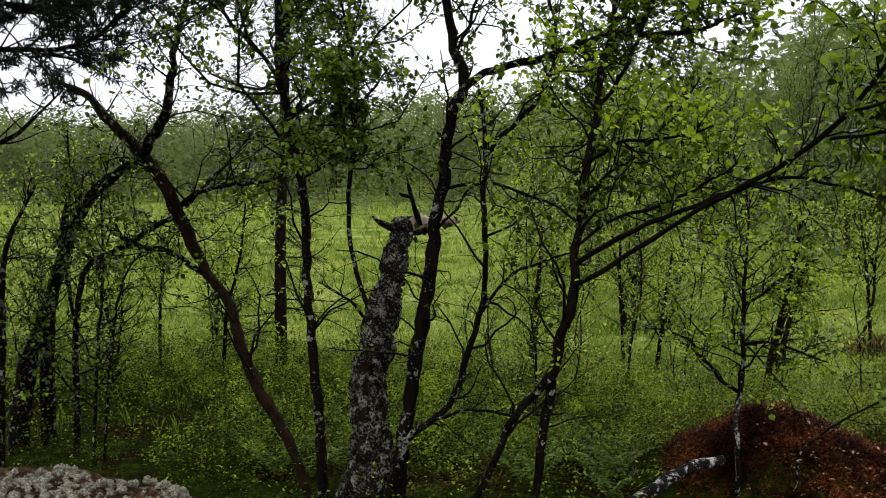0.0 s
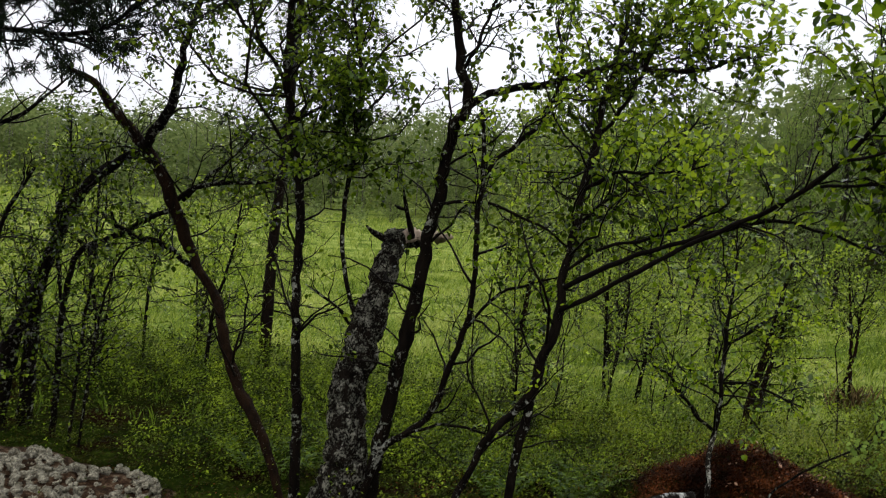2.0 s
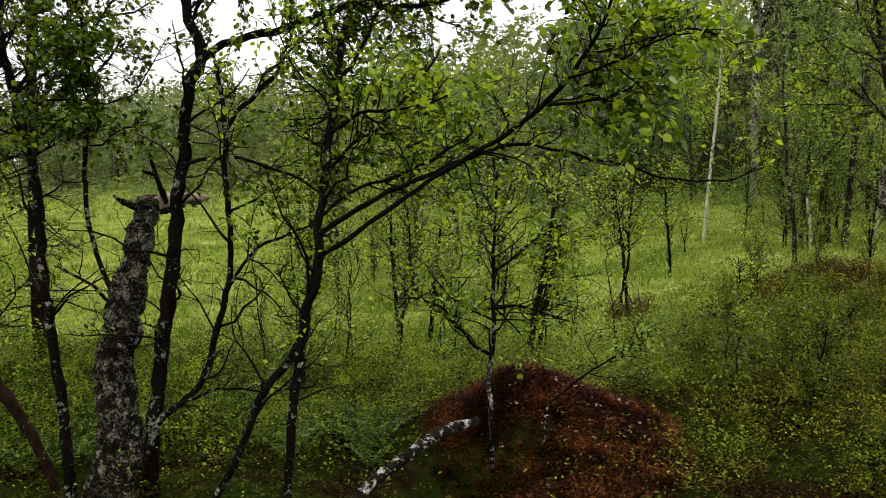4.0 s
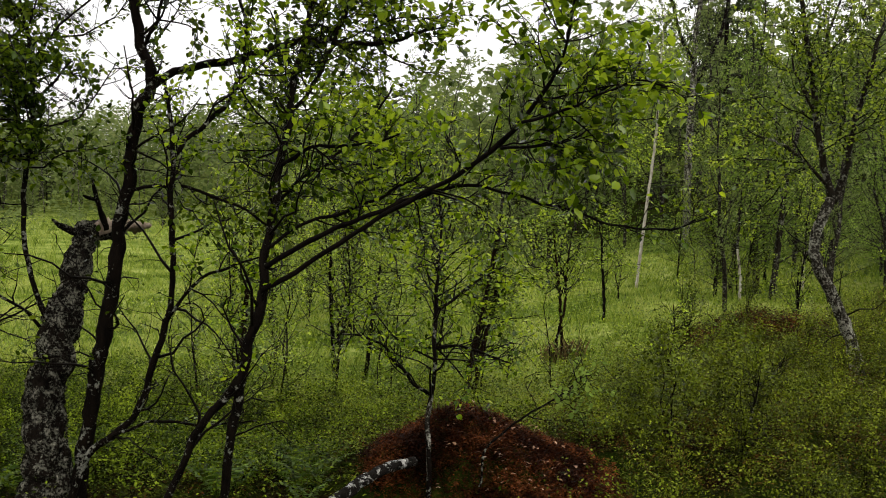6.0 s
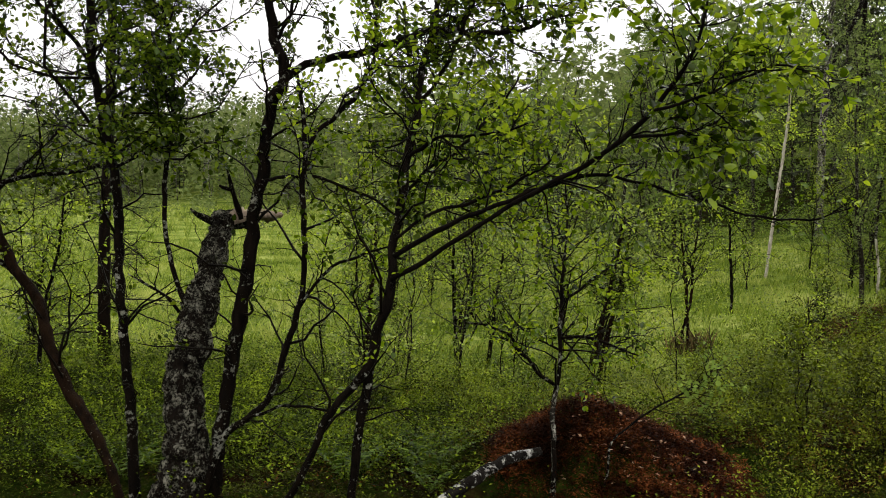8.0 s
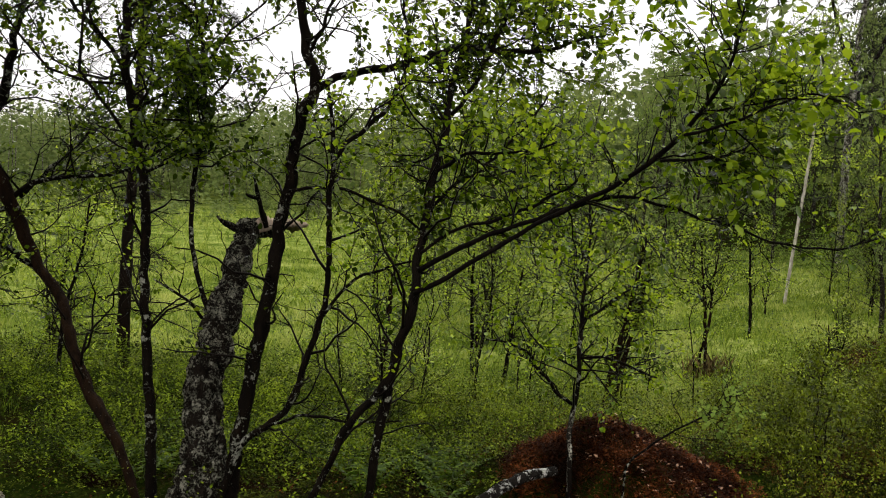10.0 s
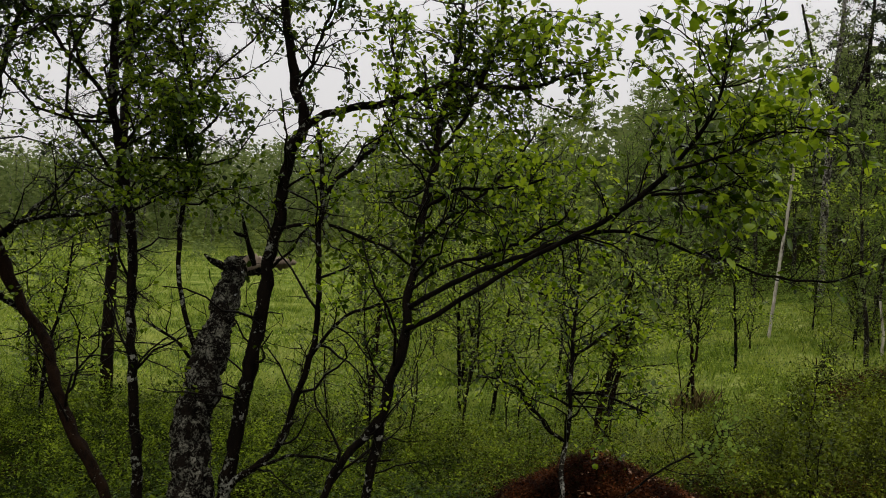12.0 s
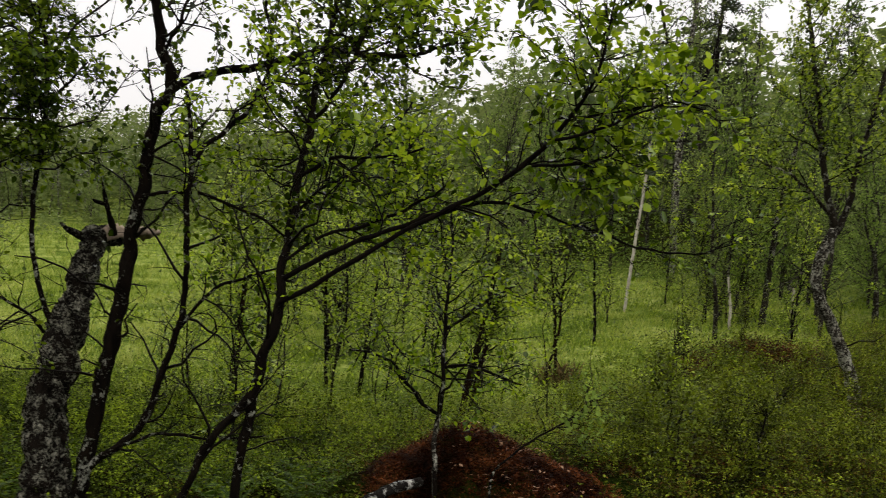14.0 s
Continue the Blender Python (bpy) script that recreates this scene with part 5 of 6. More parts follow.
def clumps(name, label, n, area, keep, mat, wide, tall, leaf, per, g, narrow=0.6, category="undergrowth"):
    """Small domed bushes: leaves thick on the outside, dark and empty within."""
    x, y = scatter(n, *area, g, lambda a, b: keep(a, b) * in_view(a, b))
    k = len(x)
    if k == 0:
        return
    r, h = wide * g.uniform(0.5, 1.3, k), tall * g.uniform(0.4, 1.3, k)
    reps = np.maximum(12, (per * (r / wide) ** 1.5).astype(int))
    cx, cy, cr, ch = (np.repeat(v, reps) for v in (x, y, r, h))
    m = len(cx)
    a = g.uniform(0, 6.28, m)
    u = np.sqrt(g.uniform(0.0, 1.0, m))
    lobes = 1 + 0.25 * np.sin(a * 3 + cx * 40) + 0.15 * np.sin(a * 5 + cy * 30)
    px, py = cx + cr * lobes * u * np.cos(a), cy + cr * lobes * u * np.sin(a)
    dome = np.sqrt(np.clip(1 - u ** 2, 0, 1)) * g.uniform(0.55, 1.15, m)
    at = np.column_stack([px, py, height(px, py) + ch * dome])
    out = np.column_stack([u * np.cos(a), u * np.sin(a), 0.25 + 0.5 * dome])
    me = leaf_mesh(name, at, out, leaf * g.uniform(0.6, 1.3, m), mat, g, narrow, False, 0.05, 0.3)
    tagged(new(name, me), label, category, kind="stuff")


def carpet(name, label, n, area, keep, mat, tall, mound, leaf, g, wide=0.6, category="undergrowth", k0=0):
    """A closed cover of small leaves over low billowing mounds."""
    x, y = scatter(n, *area, g, lambda a, b: keep(a, b) * in_view(a, b))
    k = len(x)
    top = tall * (0.2 + 0.55 * billow(x, y, mound, k0) + 0.35 * billow(x, y, mound * 0.38, k0 + 4))
    z = height(x, y) + top * (1.08 - 0.7 * g.random(k) ** 1.6)
    a = g.uniform(0, 6.28, k)
    out = np.column_stack([np.cos(a), np.sin(a), g.uniform(-0.1, 0.8, k)])
    me = leaf_mesh(name, np.column_stack([x, y, z]), out, leaf * g.uniform(0.55, 1.35, k), mat, g, wide, False, 0.05, 0.5)
    tagged(new(name, me), label, category, kind="stuff")


def blades(name, label, n, area, keep, mat, tall, g, wide=0.004, category="grass", tuft=7):
    x, y = scatter(n, *area, g, lambda a, b: keep(a, b) * in_view(a, b))
    k = len(x)
    x, y = np.repeat(x, tuft) + g.normal(0, 0.03, k * tuft), np.repeat(y, tuft) + g.normal(0, 0.03, k * tuft)
    far = np.maximum(1.0, np.hypot(x, y) / 9.0)
    m = k * tuft
    h = tall * g.uniform(0.5, 1.2, m)
    a = g.uniform(0, 6.28, m)
    lean = np.column_stack([np.cos(a), np.sin(a), np.zeros(m)]) * (h * g.uniform(0.1, 0.6, m))[:, None]
    b = g.uniform(0, 6.28, m)
    side = np.column_stack([np.cos(b), np.sin(b), np.zeros(m)]) * (wide * np.sqrt(far) * g.uniform(0.6, 1.3, m))[:, None]
    p = np.column_stack([x, y, height(x, y) - 0.01])
    up = np.array([0, 0, 1.0])
    v = np.stack([p - side, p + side, p + side * 0.6 + lean * 0.35 + up * (h * 0.6)[:, None], p + lean + up * h[:, None]], 1).reshape(-1, 3)
    f = np.arange(m)[:, None] * 4 + np.array([[0, 1, 2, 3]])
    tagged(new(name, fast_mesh(name, v, f, mat, False)), label, category, kind="stuff")


gu = np.random.default_rng(21)
# the log hollow is kept bare; its dark floor stands for shade
wood_floor = lambda x, y: (1 - meadow(x, y)) * (np.hypot((x - 1.58) / 0.60, (y - 4.15) / 0.70) > 1) * (np.hypot((x - 1.1) / 0.38, (y - 3.8) / 0.42) > 1) * (np.hypot((x - 4.97) / 0.75, (y - 7.2) / 0.5) > 1)
# plants thinned in front and by the left thicket; dark ground imitates shade
fore = lambda x, y: np.where(x < 1.6, np.clip((y - 4.15 + 0.2 * np.sin(5 * x)) / 0.5, 0.12, 1), np.clip((y - 2.9) / 1.3, 0.25, 1)) * np.where((x < -0.35) & (y < 4.35), 0.2, 1) * np.where((x < -1.3 - 0.12 * np.sin(6 * y)) & (y < 5.9), 0.12, 1)
clumped = lambda x, y: np.clip(0.6 + 1.6 * ripple(x, y, 0.7, 2, 12), 0.15, 1)
# fewer leaves in creases, so dark ground fills in for crease shade
tufted = lambda x, y, k: np.clip(2.6 * billow(x, y, 0.45, k) - 0.7, 0.10, 1)
left_half = lambda x, y: wood_floor(x, y) * fore(x, y) * tufted(x, y, 3) * np.clip((2.4 - x) / 1.5, 0.1, 1)
right_half = lambda x, y: wood_floor(x, y) * np.where(ripple(x, y, 1.1, 11, 18) > 0.12, 0.2, 1) * fore(x, y) * tufted(x, y, 9) * np.clip((x - 0.2) / 1.5, 0.12, 1)
russet_patch = lambda x, y: wood_floor(x, y) * (ripple(x, y, 1.5, 16, 24) > 0.05) * np.clip((x + 1.0) / 2.5, 0.15, 1)
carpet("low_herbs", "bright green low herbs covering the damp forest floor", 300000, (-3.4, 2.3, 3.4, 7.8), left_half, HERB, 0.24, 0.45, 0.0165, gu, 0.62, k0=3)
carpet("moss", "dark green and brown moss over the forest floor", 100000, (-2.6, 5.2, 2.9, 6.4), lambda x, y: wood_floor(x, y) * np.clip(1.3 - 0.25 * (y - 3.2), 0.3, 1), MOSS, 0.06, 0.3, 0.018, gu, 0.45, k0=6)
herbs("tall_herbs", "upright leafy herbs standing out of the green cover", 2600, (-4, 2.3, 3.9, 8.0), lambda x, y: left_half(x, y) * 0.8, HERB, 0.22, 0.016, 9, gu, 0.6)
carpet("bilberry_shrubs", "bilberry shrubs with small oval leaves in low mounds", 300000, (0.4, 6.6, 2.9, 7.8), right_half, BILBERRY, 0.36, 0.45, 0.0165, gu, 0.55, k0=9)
carpet("brown_heath", "brown heath and dead sedge between the bilberries", 190000, (0.0, 7, 2.9, 8.0), lambda x, y: wood_floor(x, y) * fore(x, y) * np.clip((x + 0.3) / 2, 0.1, 1) * (ripple(x, y, 1.1, 11, 18) > -0.08), HEATH, 0.20, 0.5, 0.017, gu, 0.28, k0=14)
herbs("russet_heath", "rust-red dead heath and bog moss in patches", 12000, (-3, 8, 3.5, 10), russet_patch, RUSSET, 0.09, 0.016, 12, gu, 0.35)
carpet("bright_herbs", "lush bright green herbs between the birch stems", 60000, (0.0, 4.4, 4.7, 7.2), lambda x, y: (np.hypot((x - 1.55) / 0.68, (y - 4.2) / 0.78) > 1) * tufted(x, y, 6), LEAF_MID, 0.15, 0.6, 0.018, gu, 0.55, k0=6)
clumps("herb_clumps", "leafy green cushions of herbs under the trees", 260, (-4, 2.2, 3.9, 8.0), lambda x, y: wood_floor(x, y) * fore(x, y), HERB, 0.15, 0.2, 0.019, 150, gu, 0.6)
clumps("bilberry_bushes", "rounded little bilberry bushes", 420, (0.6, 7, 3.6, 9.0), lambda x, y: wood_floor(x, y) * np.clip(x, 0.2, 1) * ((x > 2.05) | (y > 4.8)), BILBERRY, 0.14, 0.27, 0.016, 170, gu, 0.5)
clumps("meadow_tussocks", "low tussocks of leafy herbs in the bog grass", 900, (-8, 8, 6.2, 18), lambda x, y: meadow(x, y) * np.clip(1.2 - y / 20, 0.1, 1) * (ripple(x, y, 2.0, 1, 9) > -0.1), LEAF_MID, 0.22, 0.13, 0.032, 60, gu, 0.35)
clumps("heath_bushes", "rust-brown tufts of heath", 240, (0.2, 6.5, 3.5, 7.4), lambda x, y: wood_floor(x, y) * (ripple(x, y, 1.3, 5, 14) > -0.05), HEATH, 0.20, 0.18, 0.017, 220, gu, 0.3)
herbs("heath_cover", "rust-red heath twigs covering the hummock", 5600, (0.6, 2.4, 3.3, 5.0), lambda x, y: (np.hypot((x - 1.58) / 0.58, (y - 4.15) / 0.70) < 1).astype(float), RUSSET, 0.06, 0.018, 22, gu, 0.4)
carpet("heath_floor", "dark rust-red heath low on the hummock", 70000, (0.75, 2.4, 3.2, 5.0), lambda x, y: (np.hypot((x - 1.60) / 0.60, (y - 4.15) / 0.70) < 1).astype(float), RUSSET, 0.06, 0.3, 0.0145, gu, 0.35, k0=2)
herbs("dead_leaves", "pale tan fallen leaves caught in the heath", 150, (1.3, 2.1, 3.8, 4.7), lambda x, y: (np.hypot((x - 1.62) / 0.42, (y - 4.2) / 0.42) < 1).astype(float), DEAD_LEAF, 0.10, 0.022, 2, gu, 0.6, "fallen leaves", 2.0)
herbs("heath_patch", "dark rust-red heath on low mounds", 3600, (1.9, 6.0, 4.1, 8.2), lambda x, y: ((np.hypot((x - 4.97) / 0.60, (y - 7.2) / 0.45) < 1) | (np.hypot((x - 2.75) / 0.75, (y - 4.75) / 0.45) < 1)) * 0.9, RUSSET, 0.10, 0.018, 18, gu, 0.4)
herbs("meadow_herbs", "small leafy herbs and seedlings in the bog grass", 9000, (-9, 9, 6, 17), lambda x, y: meadow(x, y) * np.clip(1.3 - y / 16, 0.1, 1) * (ripple(x, y, 2.4, 4, 12) > -0.15), LEAF_MID, 0.18, 0.030, 9, gu, 0.6)
herbs("heath_mound", "dark rust-brown heath on a mound at the edge of the wood", 2600, (4.1, 5.8, 6.6, 7.8), lambda x, y: (np.hypot((x - 4.97) / 0.7, (y - 7.2) / 0.45) < 1).astype(float), RUSSET, 0.20, 0.022, 22, gu, 0.35)
blades("sedge_tuft", "dead brown sedge round the feet of the birch clump", 150, (3.1, 3.75, 7.4, 8.0), lambda x, y: (np.hypot(x - 3.42, y - 7.68) < 0.2).astype(float), STRAW, 0.2, gu, 0.0008, tuft=4)
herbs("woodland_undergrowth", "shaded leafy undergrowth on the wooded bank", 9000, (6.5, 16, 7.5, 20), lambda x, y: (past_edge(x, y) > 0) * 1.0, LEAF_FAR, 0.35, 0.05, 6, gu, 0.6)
blades("bog_grass", "fine yellow-green bog grass and sedge", 30000, (-14, 10, 5.5, 24), lambda x, y: meadow(x, y) * np.clip(1.25 - y / 26, 0.2, 1), GRASS, 0.11, gu, 0.0016)
blades("far_bog_grass", "pale tussocks of bog grass far out", 6000, (-34, 10, 22, 72), meadow, GRASS, 0.22, gu, 0.003)
blades("sedge", "thin green sedge between the herbs", 420, (-5, 9, 5.0, 10), lambda x, y: wood_floor(x, y) * 0.8, FERN, 0.12, gu, 0.0008)


def fern(at, s, spin):
    global FERN_ROOT
    m = Matrix.Translation(at) @ Matrix.Rotation(spin, 4, 'Z') @ Matrix.Scale(s, 4)
    if FERN_ROOT is None:
        root = thing("fern", (0, 0, 0), "low green fern with feathered fronds", "fern", "ferns under the trees")
        g = np.random.default_rng(61)
        for k in range(7):
            a = k * 0.9 + g.uniform(-0.2, 0.2)
            way = np.array([math.cos(a), math.sin(a), 0])
            n = 16
            u = np.linspace(0, 1, n)
            spine = way[None] * (u * 0.20)[:, None] + np.array([0, 0, 1.0])[None] * (0.34 * u - 0.17 * u ** 2.2)[:, None]
            side = np.array([-way[1], way[0], 0])
            s1 = Soup()
            s1.tube(np.column_stack([spine, 0.0018 * (1.2 - u)]), 4)
            ln = 0.048 * np.sin(np.pi * np.clip(u * 0.8 + 0.2, 0, 1)) + 0.004
            at2 = np.vstack([spine[2:], spine[2:]])
            ah = np.vstack([np.tile(side + way * 0.35, (n - 2, 1)), np.tile(-side + way * 0.35, (n - 2, 1))])
            lm = leaf_mesh("frond", at2, ah * 3, np.concatenate([ln[2:], ln[2:]]), FERN, g, 0.3, False, 0.05, 0.6)
            lv = np.empty(len(lm.vertices) * 3, dtype=np.float32)
            lm.vertices.foreach_get("co", lv)
            lf = np.empty(len(lm.loops), dtype=np.int32)
            lm.loops.foreach_get("vertex_index", lf)
            sv, sf = np.vstack(s1.v), np.vstack(s1.f)
            part("frond", fast_mesh("frond", np.vstack([sv, lv.reshape(-1, 3)]), np.vstack([sf, lf.reshape(-1, 4) + len(sv)]), FERN, False), root)
            bpy.data.meshes.remove(lm)
        root.matrix_basis = m
        FERN_ROOT = root
        return
    copy_thing(FERN_ROOT, m)


FERN_ROOT = None
gf = np.random.default_rng(62)
for i in range(46):
    fx, fy = (gf.uniform(0.3, 1.0), gf.uniform(4.15, 4.9)) if i < 13 else (gf.uniform(-1.4, 1.0), gf.uniform(4.4, 5.6)) if i < 32 else (gf.uniform(2, 5), gf.uniform(4.4, 7.5))
    if math.hypot((fx - 1.42) / 0.6, (fy - 4.28) / 0.5) < 1 or (fx < -0.9 and fy < 4.7):
        continue
    fern((fx, fy, ground_at(fx, fy) - 0.01), gf.uniform(0.7, 1.1), gf.uniform(0, 6.28))


# ---- young trees on the bog and the wood round it ----
def proto_birch(name, label, tall, seed, leaf_mat, bark_mat, leaf=0.05, per_metre=26, crown_from=0.25, reach=0.26, every=0.055, group="", stems=1, twig_every=0.10, girth=0.07, crook=0.02):
    root = thing(name, (0, 0, 0), label, "tree", group)
    g = np.random.default_rng(seed)
    gr = Growth(seed + 1, False)
    for st in range(stems):
        dx, dy = g.normal(0, 0.08, 2) * tall
        n = 7
        u = np.linspace(0, 1, n)
        path = np.column_stack([dx * u ** 1.5 + g.normal(0, crook * tall, n) * u, dy * u ** 1.5 + g.normal(0, crook * tall, n) * u, u * tall * g.uniform(0.85, 1.0), girth * (1 - 0.9 * u)])
        path[0, :2] = g.normal(0, 0.02, 2)
        path[0, 2] = -0.1
        s = Soup()
        s.tube(spline(path, 0.15), 8, 0.05, seed + st)
        part("trunk", s.mesh("trunk", bark_mat), root)
        gr.clothe(path, every=every * tall / 2, start=crown_from, reach=reach * tall, leaf=leaf, per_metre=per_metre, twig_every=twig_every, lean=0.85, rise=0.10, r0=0.006)
    gr.finish(root, TWIG_SOFT, leaf_mat, 0.8, False)
    return root


def proto_conifer(name, label, tall, seed, group=""):
    root = thing(name, (0, 0, 0), label, "tree", group)
    g = np.random.default_rng(seed)
    s, br = Soup(), Growth(seed, False)
    u = np.linspace(0, 1, 8)
    path = np.column_stack([g.normal(0, 0.02, 8), g.normal(0, 0.02, 8), u * tall - 0.1, 0.10 * (1 - 0.95 * u) * tall / 8])
    s.tube(spline(path, 0.3), 8, 0.05, seed)
    part("trunk", s.mesh("trunk", BARK_PINE), root)
    for z in np.arange(0.12 * tall, tall * 0.98, 0.28):
        left = 1 - z / tall
        for a in g.uniform(0, 6.28, 5):
            ln = (0.25 + 1.5 * left ** 0.8) * g.uniform(0.7, 1.1) * tall / 8
            b = br.shoot((0, 0, z), (math.cos(a), math.sin(a), 0.05), ln, 0.018 * left + 0.005, 6, 0.08, -0.05)
            br.branches.tube(b, 4)
            br.leaves_on(b, 75, 0.14, 0.03)
    br.finish(root, TWIG_SOFT, SPRUCE, 0.32, False)
    return root


def plant(proto, places):
    """The prototype goes to the first place, copies to the rest: x, y, scale, turn."""
    ms = [Matrix.Translation((x, y, ground_at(x, y) - 0.03)) @ Matrix.Rotation(a, 4, 'Z') @ Matrix.Scale(s, 4) for x, y, s, a in places]
    for m in ms[1:]:
        copy_thing(proto, m)
    proto.matrix_basis = ms[0]


gp = np.random.default_rng(303)


def places(n, spot, s0, s1):
    out, tries = [], 0
    while len(out) < n and tries < 6000:
        tries += 1
        x, y = spot()
        if all(math.hypot(x - o[0], y - o[1]) > 0.35 for o in out):
            out.append((x, y, gp.uniform(s0, s1) * (0.72 if x > 0.72 * y else 1.0), gp.uniform(0, 6.28)))
    return out


def bog_spot():
    while True:
        x, y = gp.uniform(0.3, 8), gp.uniform(6.2, 14)
        if past_edge(x, y) == 0 and math.degrees(math.atan2(x, y)) > 4 and not (17 < math.degrees(math.atan2(x, y)) < 33 and y < 12.5 and gp.random() < 0.85) and gp.random() < (0.9 if y > 8 else 0.3):
            return x, y


def left_spot():
    a, d = radians(gp.uniform(-30, -13)), gp.uniform(5.6, 11)
    return d * math.sin(a), d * math.cos(a)


def edge_spot(depth0, depth1):
    def spot():
        while True:
            t = gp.random()
            k = t * (len(EDGE) - 1)
            i = min(int(k), len(EDGE) - 2)
            fr = k - i
            x = EDGE[i][0] * (1 - fr) + EDGE[i + 1][0] * fr
            y = EDGE[i][1] * (1 - fr) + EDGE[i + 1][1] * fr
            d = gp.uniform(depth0, depth1)
            if i < 4:
                x, y = x + d, y + gp.uniform(-1, 1)
            else:
                x, y = x + gp.uniform(-3, 3) + (d if i == 4 else 0), y + d
            if in_view(x, y):
                return x, y
    return spot


def shrub_spot():
    while True:
        x, y = gp.uniform(2.3, 6.4), gp.uniform(4.0, 7.6)
        if x > 0.55 * y and math.hypot((x - 1.42) / 0.9, (y - 4.28) / 0.8) > 1:
            return x, y


def right_spot():
    while True:
        x, y = gp.uniform(5.5, 11), gp.uniform(7.5, 14)
        if 32 < math.degrees(math.atan2(x, y)) < 45:
            return x, y


def mid_spot():
    while True:
        x, y = gp.uniform(3, 14), gp.uniform(13, 40)
        if 9 < math.degrees(math.atan2(x, y)) < 27 and -4.5 < x - np.interp(y, [13, 26, 45], [9.5, 8.5, 6.5]) < 4:
            return x, y


def hill_spot():
    while True:
        x, y = gp.uniform(9, 34), gp.uniform(9, 42)
        if past_edge(x, y) > 0.3 and 18 < math.degrees(math.atan2(x, y)) < 47:
            return x, y


G1, G2, G3 = "young birches on the bog", "birches of the wood", "conifers of the wood"
for i in range(4):
    pr = proto_birch("young_birch_tree", "young slim birch with a thin trunk and small green leaves", 2.4, 400 + 3 * i, LEAF_MID, BARK_DARK, 0.032, 36, 0.12, 0.26, 0.045, G1, 1 + (i > 1), 0.08, 0.014, 0.055)
    plant(pr, places(8, bog_spot, 0.5, 1.25))
pr = proto_birch("birch_bush", "bushy young birch of many thin stems", 1.9, 430, LEAF_MID, BARK_DARK, 0.036, 40, 0.15, 0.24, 0.06, G1, 3, 0.10, 0.012, 0.03)
plant(pr, places(6, left_spot, 0.6, 1.2))
def gap_spot():
    while True:
        x, y = gp.uniform(0.1, 3.2), gp.uniform(5.0, 8.2)
        if 1 < math.degrees(math.atan2(x, y)) < 24:
            return x, y


for i in range(3):
    pr = proto_birch("thin_sapling", "thin crooked birch sapling with few leaves", 1.7, 460 + 3 * i, LEAF_MID, BARK_DARK, 0.032, 30, 0.15, 0.30, 0.07, "thin saplings between the birches", 1 + (i == 2), 0.09, 0.009, 0.06)
    plant(pr, places(6, gap_spot, 0.5, 1.1))
for i in range(2):
    pr = proto_birch("low_shrub", "thin knee-high shrub with small leaves in the undergrowth", 0.8, 440 + 3 * i, SHRUB, BARK_DARK, 0.028, 34, 0.12, 0.30, 0.07, "low shrubs in the undergrowth", 3, 0.05, 0.006, 0.05)
    plant(pr, places(13, shrub_spot, 0.35, 1.0))
def bank_spot():
    while True:
        x, y = gp.uniform(1.9, 5.6), gp.uniform(3.2, 6.8)
        if x > 0.42 * y and meadow(x, y) < 0.4 and math.hypot((x - 1.58) / 0.75, (y - 4.15) / 0.85) > 1:
            return x, y


for i in range(2):
    pr = proto_birch("bilberry_bush", "knee-high bilberry bush of thin stems with small oval leaves", 0.42, 470 + 3 * i, (BILBERRY, SHRUB)[i], BARK_DARK, 0.017, 95, 0.15, 0.34, 0.20, "bilberry bushes on the bank", 5, 0.028, 0.004, 0.05)
    plant(pr, places(26, bank_spot, 0.6, 1.35))
for i in range(4):
    pr = proto_birch("birch_tree", "leafy birch in the wood round the bog", 6.0, 450 + 3 * i, (LEAF_FAR, LEAF_FAR, LEAF_HAZED, LEAF_FAR)[i], BARK_AGED, 0.066, 34, 0.10, 0.24, 0.050, G2, 1 + i % 2, 0.12, 0.055)
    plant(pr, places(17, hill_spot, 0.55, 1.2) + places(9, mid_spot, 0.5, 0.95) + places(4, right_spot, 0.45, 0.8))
pr = proto_conifer("spruce_tree", "dark green spruce in the wood round the bog", 8.0, 480, G3)
plant(pr, places(7, hill_spot, 0.6, 1.1) + places(3, edge_spot(3, 14), 0.6, 1.0))
for i in range(2):
    pr = proto_birch("willow_bush", "grey-green willow bush along the edge of the bog", 2.6, 490 + 3 * i, LEAF_HAZED, BARK_GREY, 0.075, 28, 0.03, 0.34, 0.06, "willows along the bog", 3, 0.12, 0.03)
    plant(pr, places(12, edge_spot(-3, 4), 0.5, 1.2))


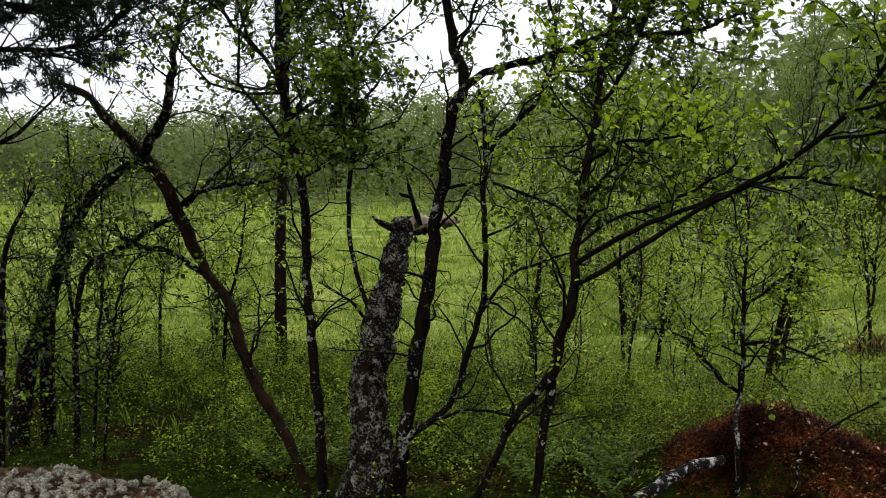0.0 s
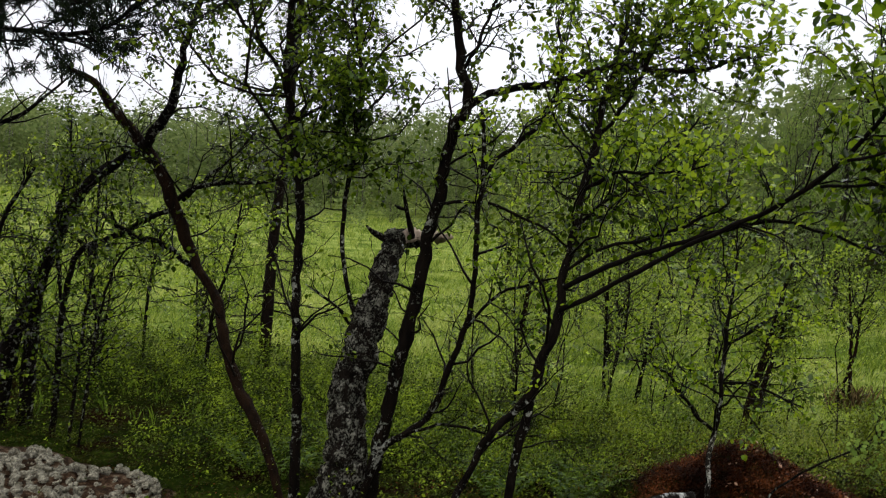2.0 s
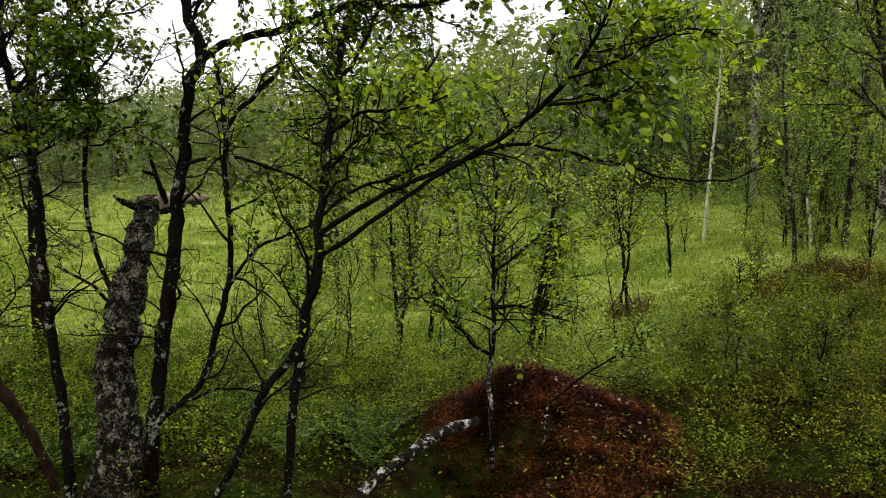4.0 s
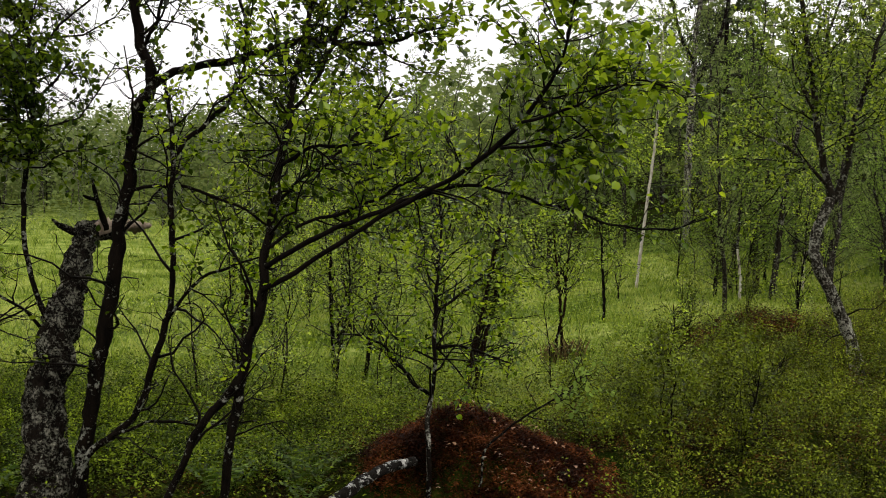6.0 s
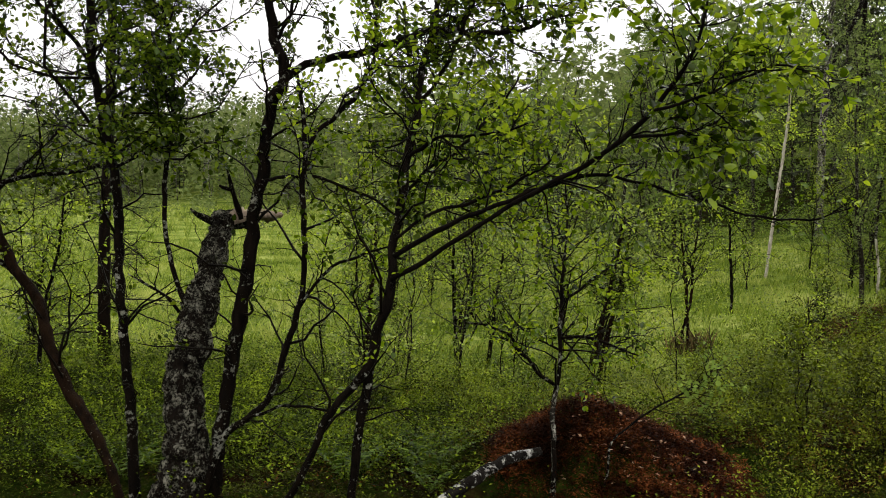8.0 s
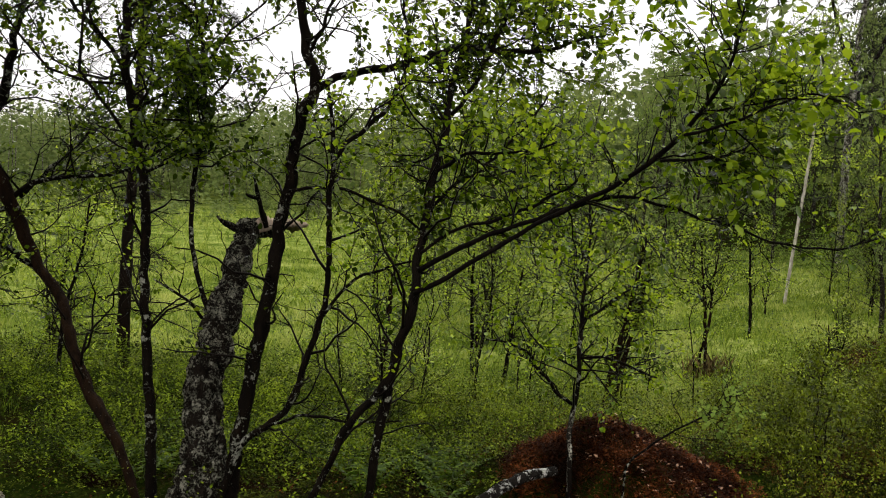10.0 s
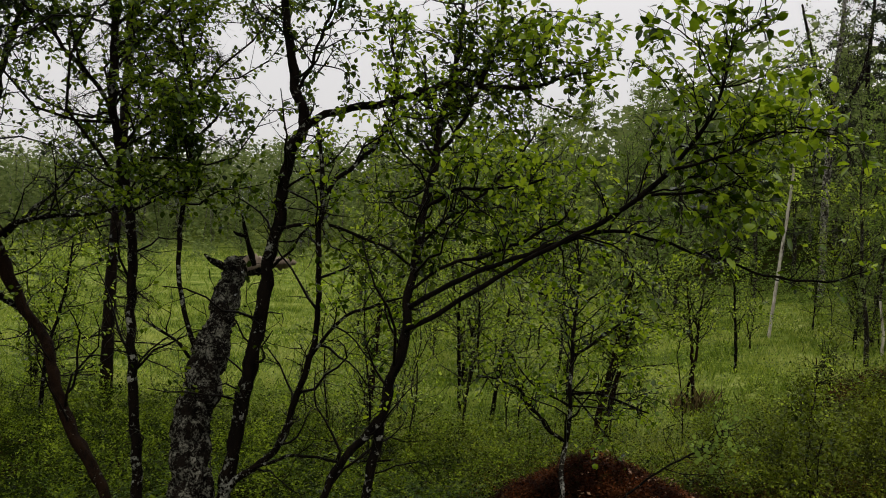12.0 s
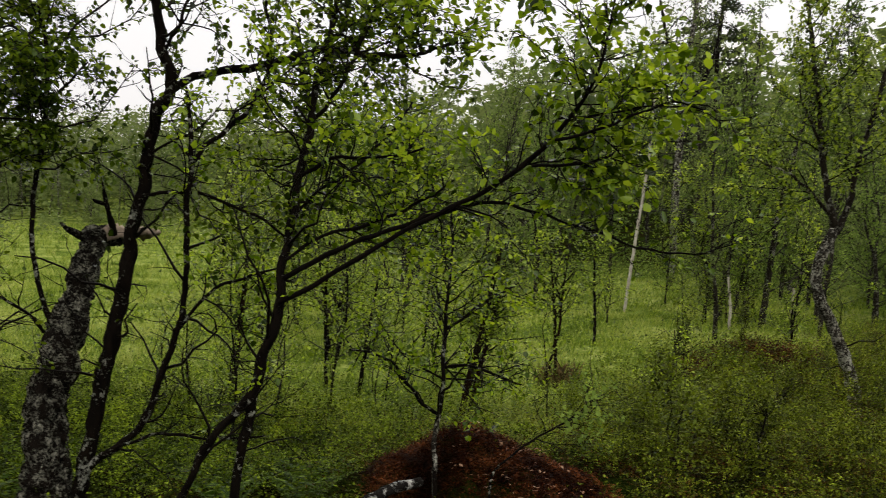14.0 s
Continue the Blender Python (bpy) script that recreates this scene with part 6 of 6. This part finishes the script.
def far_wood():
    """The wood beyond the bog: trunks and ragged crowns of many leaf clumps, too far off to count."""
    g = np.random.default_rng(515)
    at, ahead, size, trunks = [], [], [], Soup()
    made = 0
    while made < 600:
        x, y = g.uniform(-75, 75), g.uniform(26, 130)
        p = float(past_edge(x, y))
        if p <= 0 or p > 55 or not -30 < math.degrees(math.atan2(x, y)) < 46:
            continue
        if y < 60 and (x > 40 or x < 6):
            continue
        made += 1
        z0, tall = ground_at(x, y), g.uniform(4.6, 6.9) * (1.25 if x < 0 else 1.0)
        trunks.tube(np.array([(x, y, z0 - 0.2, 0.05), (x + g.normal(0, 0.2), y, z0 + tall * 0.5, 0.035), (x + g.normal(0, 0.3), y, z0 + tall * 0.95, 0.01)]), 5)
        n = 230
        u = g.beta(1.6, 1.5, n)
        r = tall * 0.27 * np.sqrt(np.clip(np.sin(np.pi * (0.12 + 0.86 * u)), 0.02, 1)) * g.uniform(0.25, 1.1, n)
        a = g.uniform(0, 6.28, n) + np.round(g.uniform(0, 5, n)) * 1.26
        at.append(np.column_stack([x + r * np.cos(a), y + r * np.sin(a), z0 + tall * (0.02 + 1.0 * u)]))
        ahead.append(np.column_stack([np.cos(a), np.sin(a), g.uniform(-0.2, 0.9, n)]))
        size.append(g.uniform(0.18, 0.50, n))
    for i in range(260):
        y = g.uniform(30, 76)
        x = g.uniform(-0.55, 0.30) * y
        if float(past_edge(x, y)) > 2 or g.random() > (y / 76) ** 2:
            continue
        z0, tall, n = ground_at(x, y), g.uniform(0.5, 1.9), 70
        r, a = tall * 0.5 * np.sqrt(g.random(n)), g.uniform(0, 6.28, n)
        at.append(np.column_stack([x + r * np.cos(a), y + r * np.sin(a), z0 + tall * g.random(n) * (1 - 0.4 * r / tall)]))
        ahead.append(np.column_stack([np.cos(a), np.sin(a), g.uniform(0, 0.9, n)]))
        size.append(g.uniform(0.08, 0.22, n))
    root = thing("far_wood", (0, 0, 0), "misty mixed birch wood beyond the open bog", "wood", kind="stuff")
    tagged(part("trunks", trunks.mesh("trunks", BARK_GREY), root), kind="stuff")
    # the mist over these crowns is the paled leaf colour
    tagged(part("crowns", leaf_mesh("crowns", np.vstack(at), np.vstack(ahead), np.concatenate(size), LEAF_HAZED, g, 0.8, False), root), kind="stuff")


far_wood()
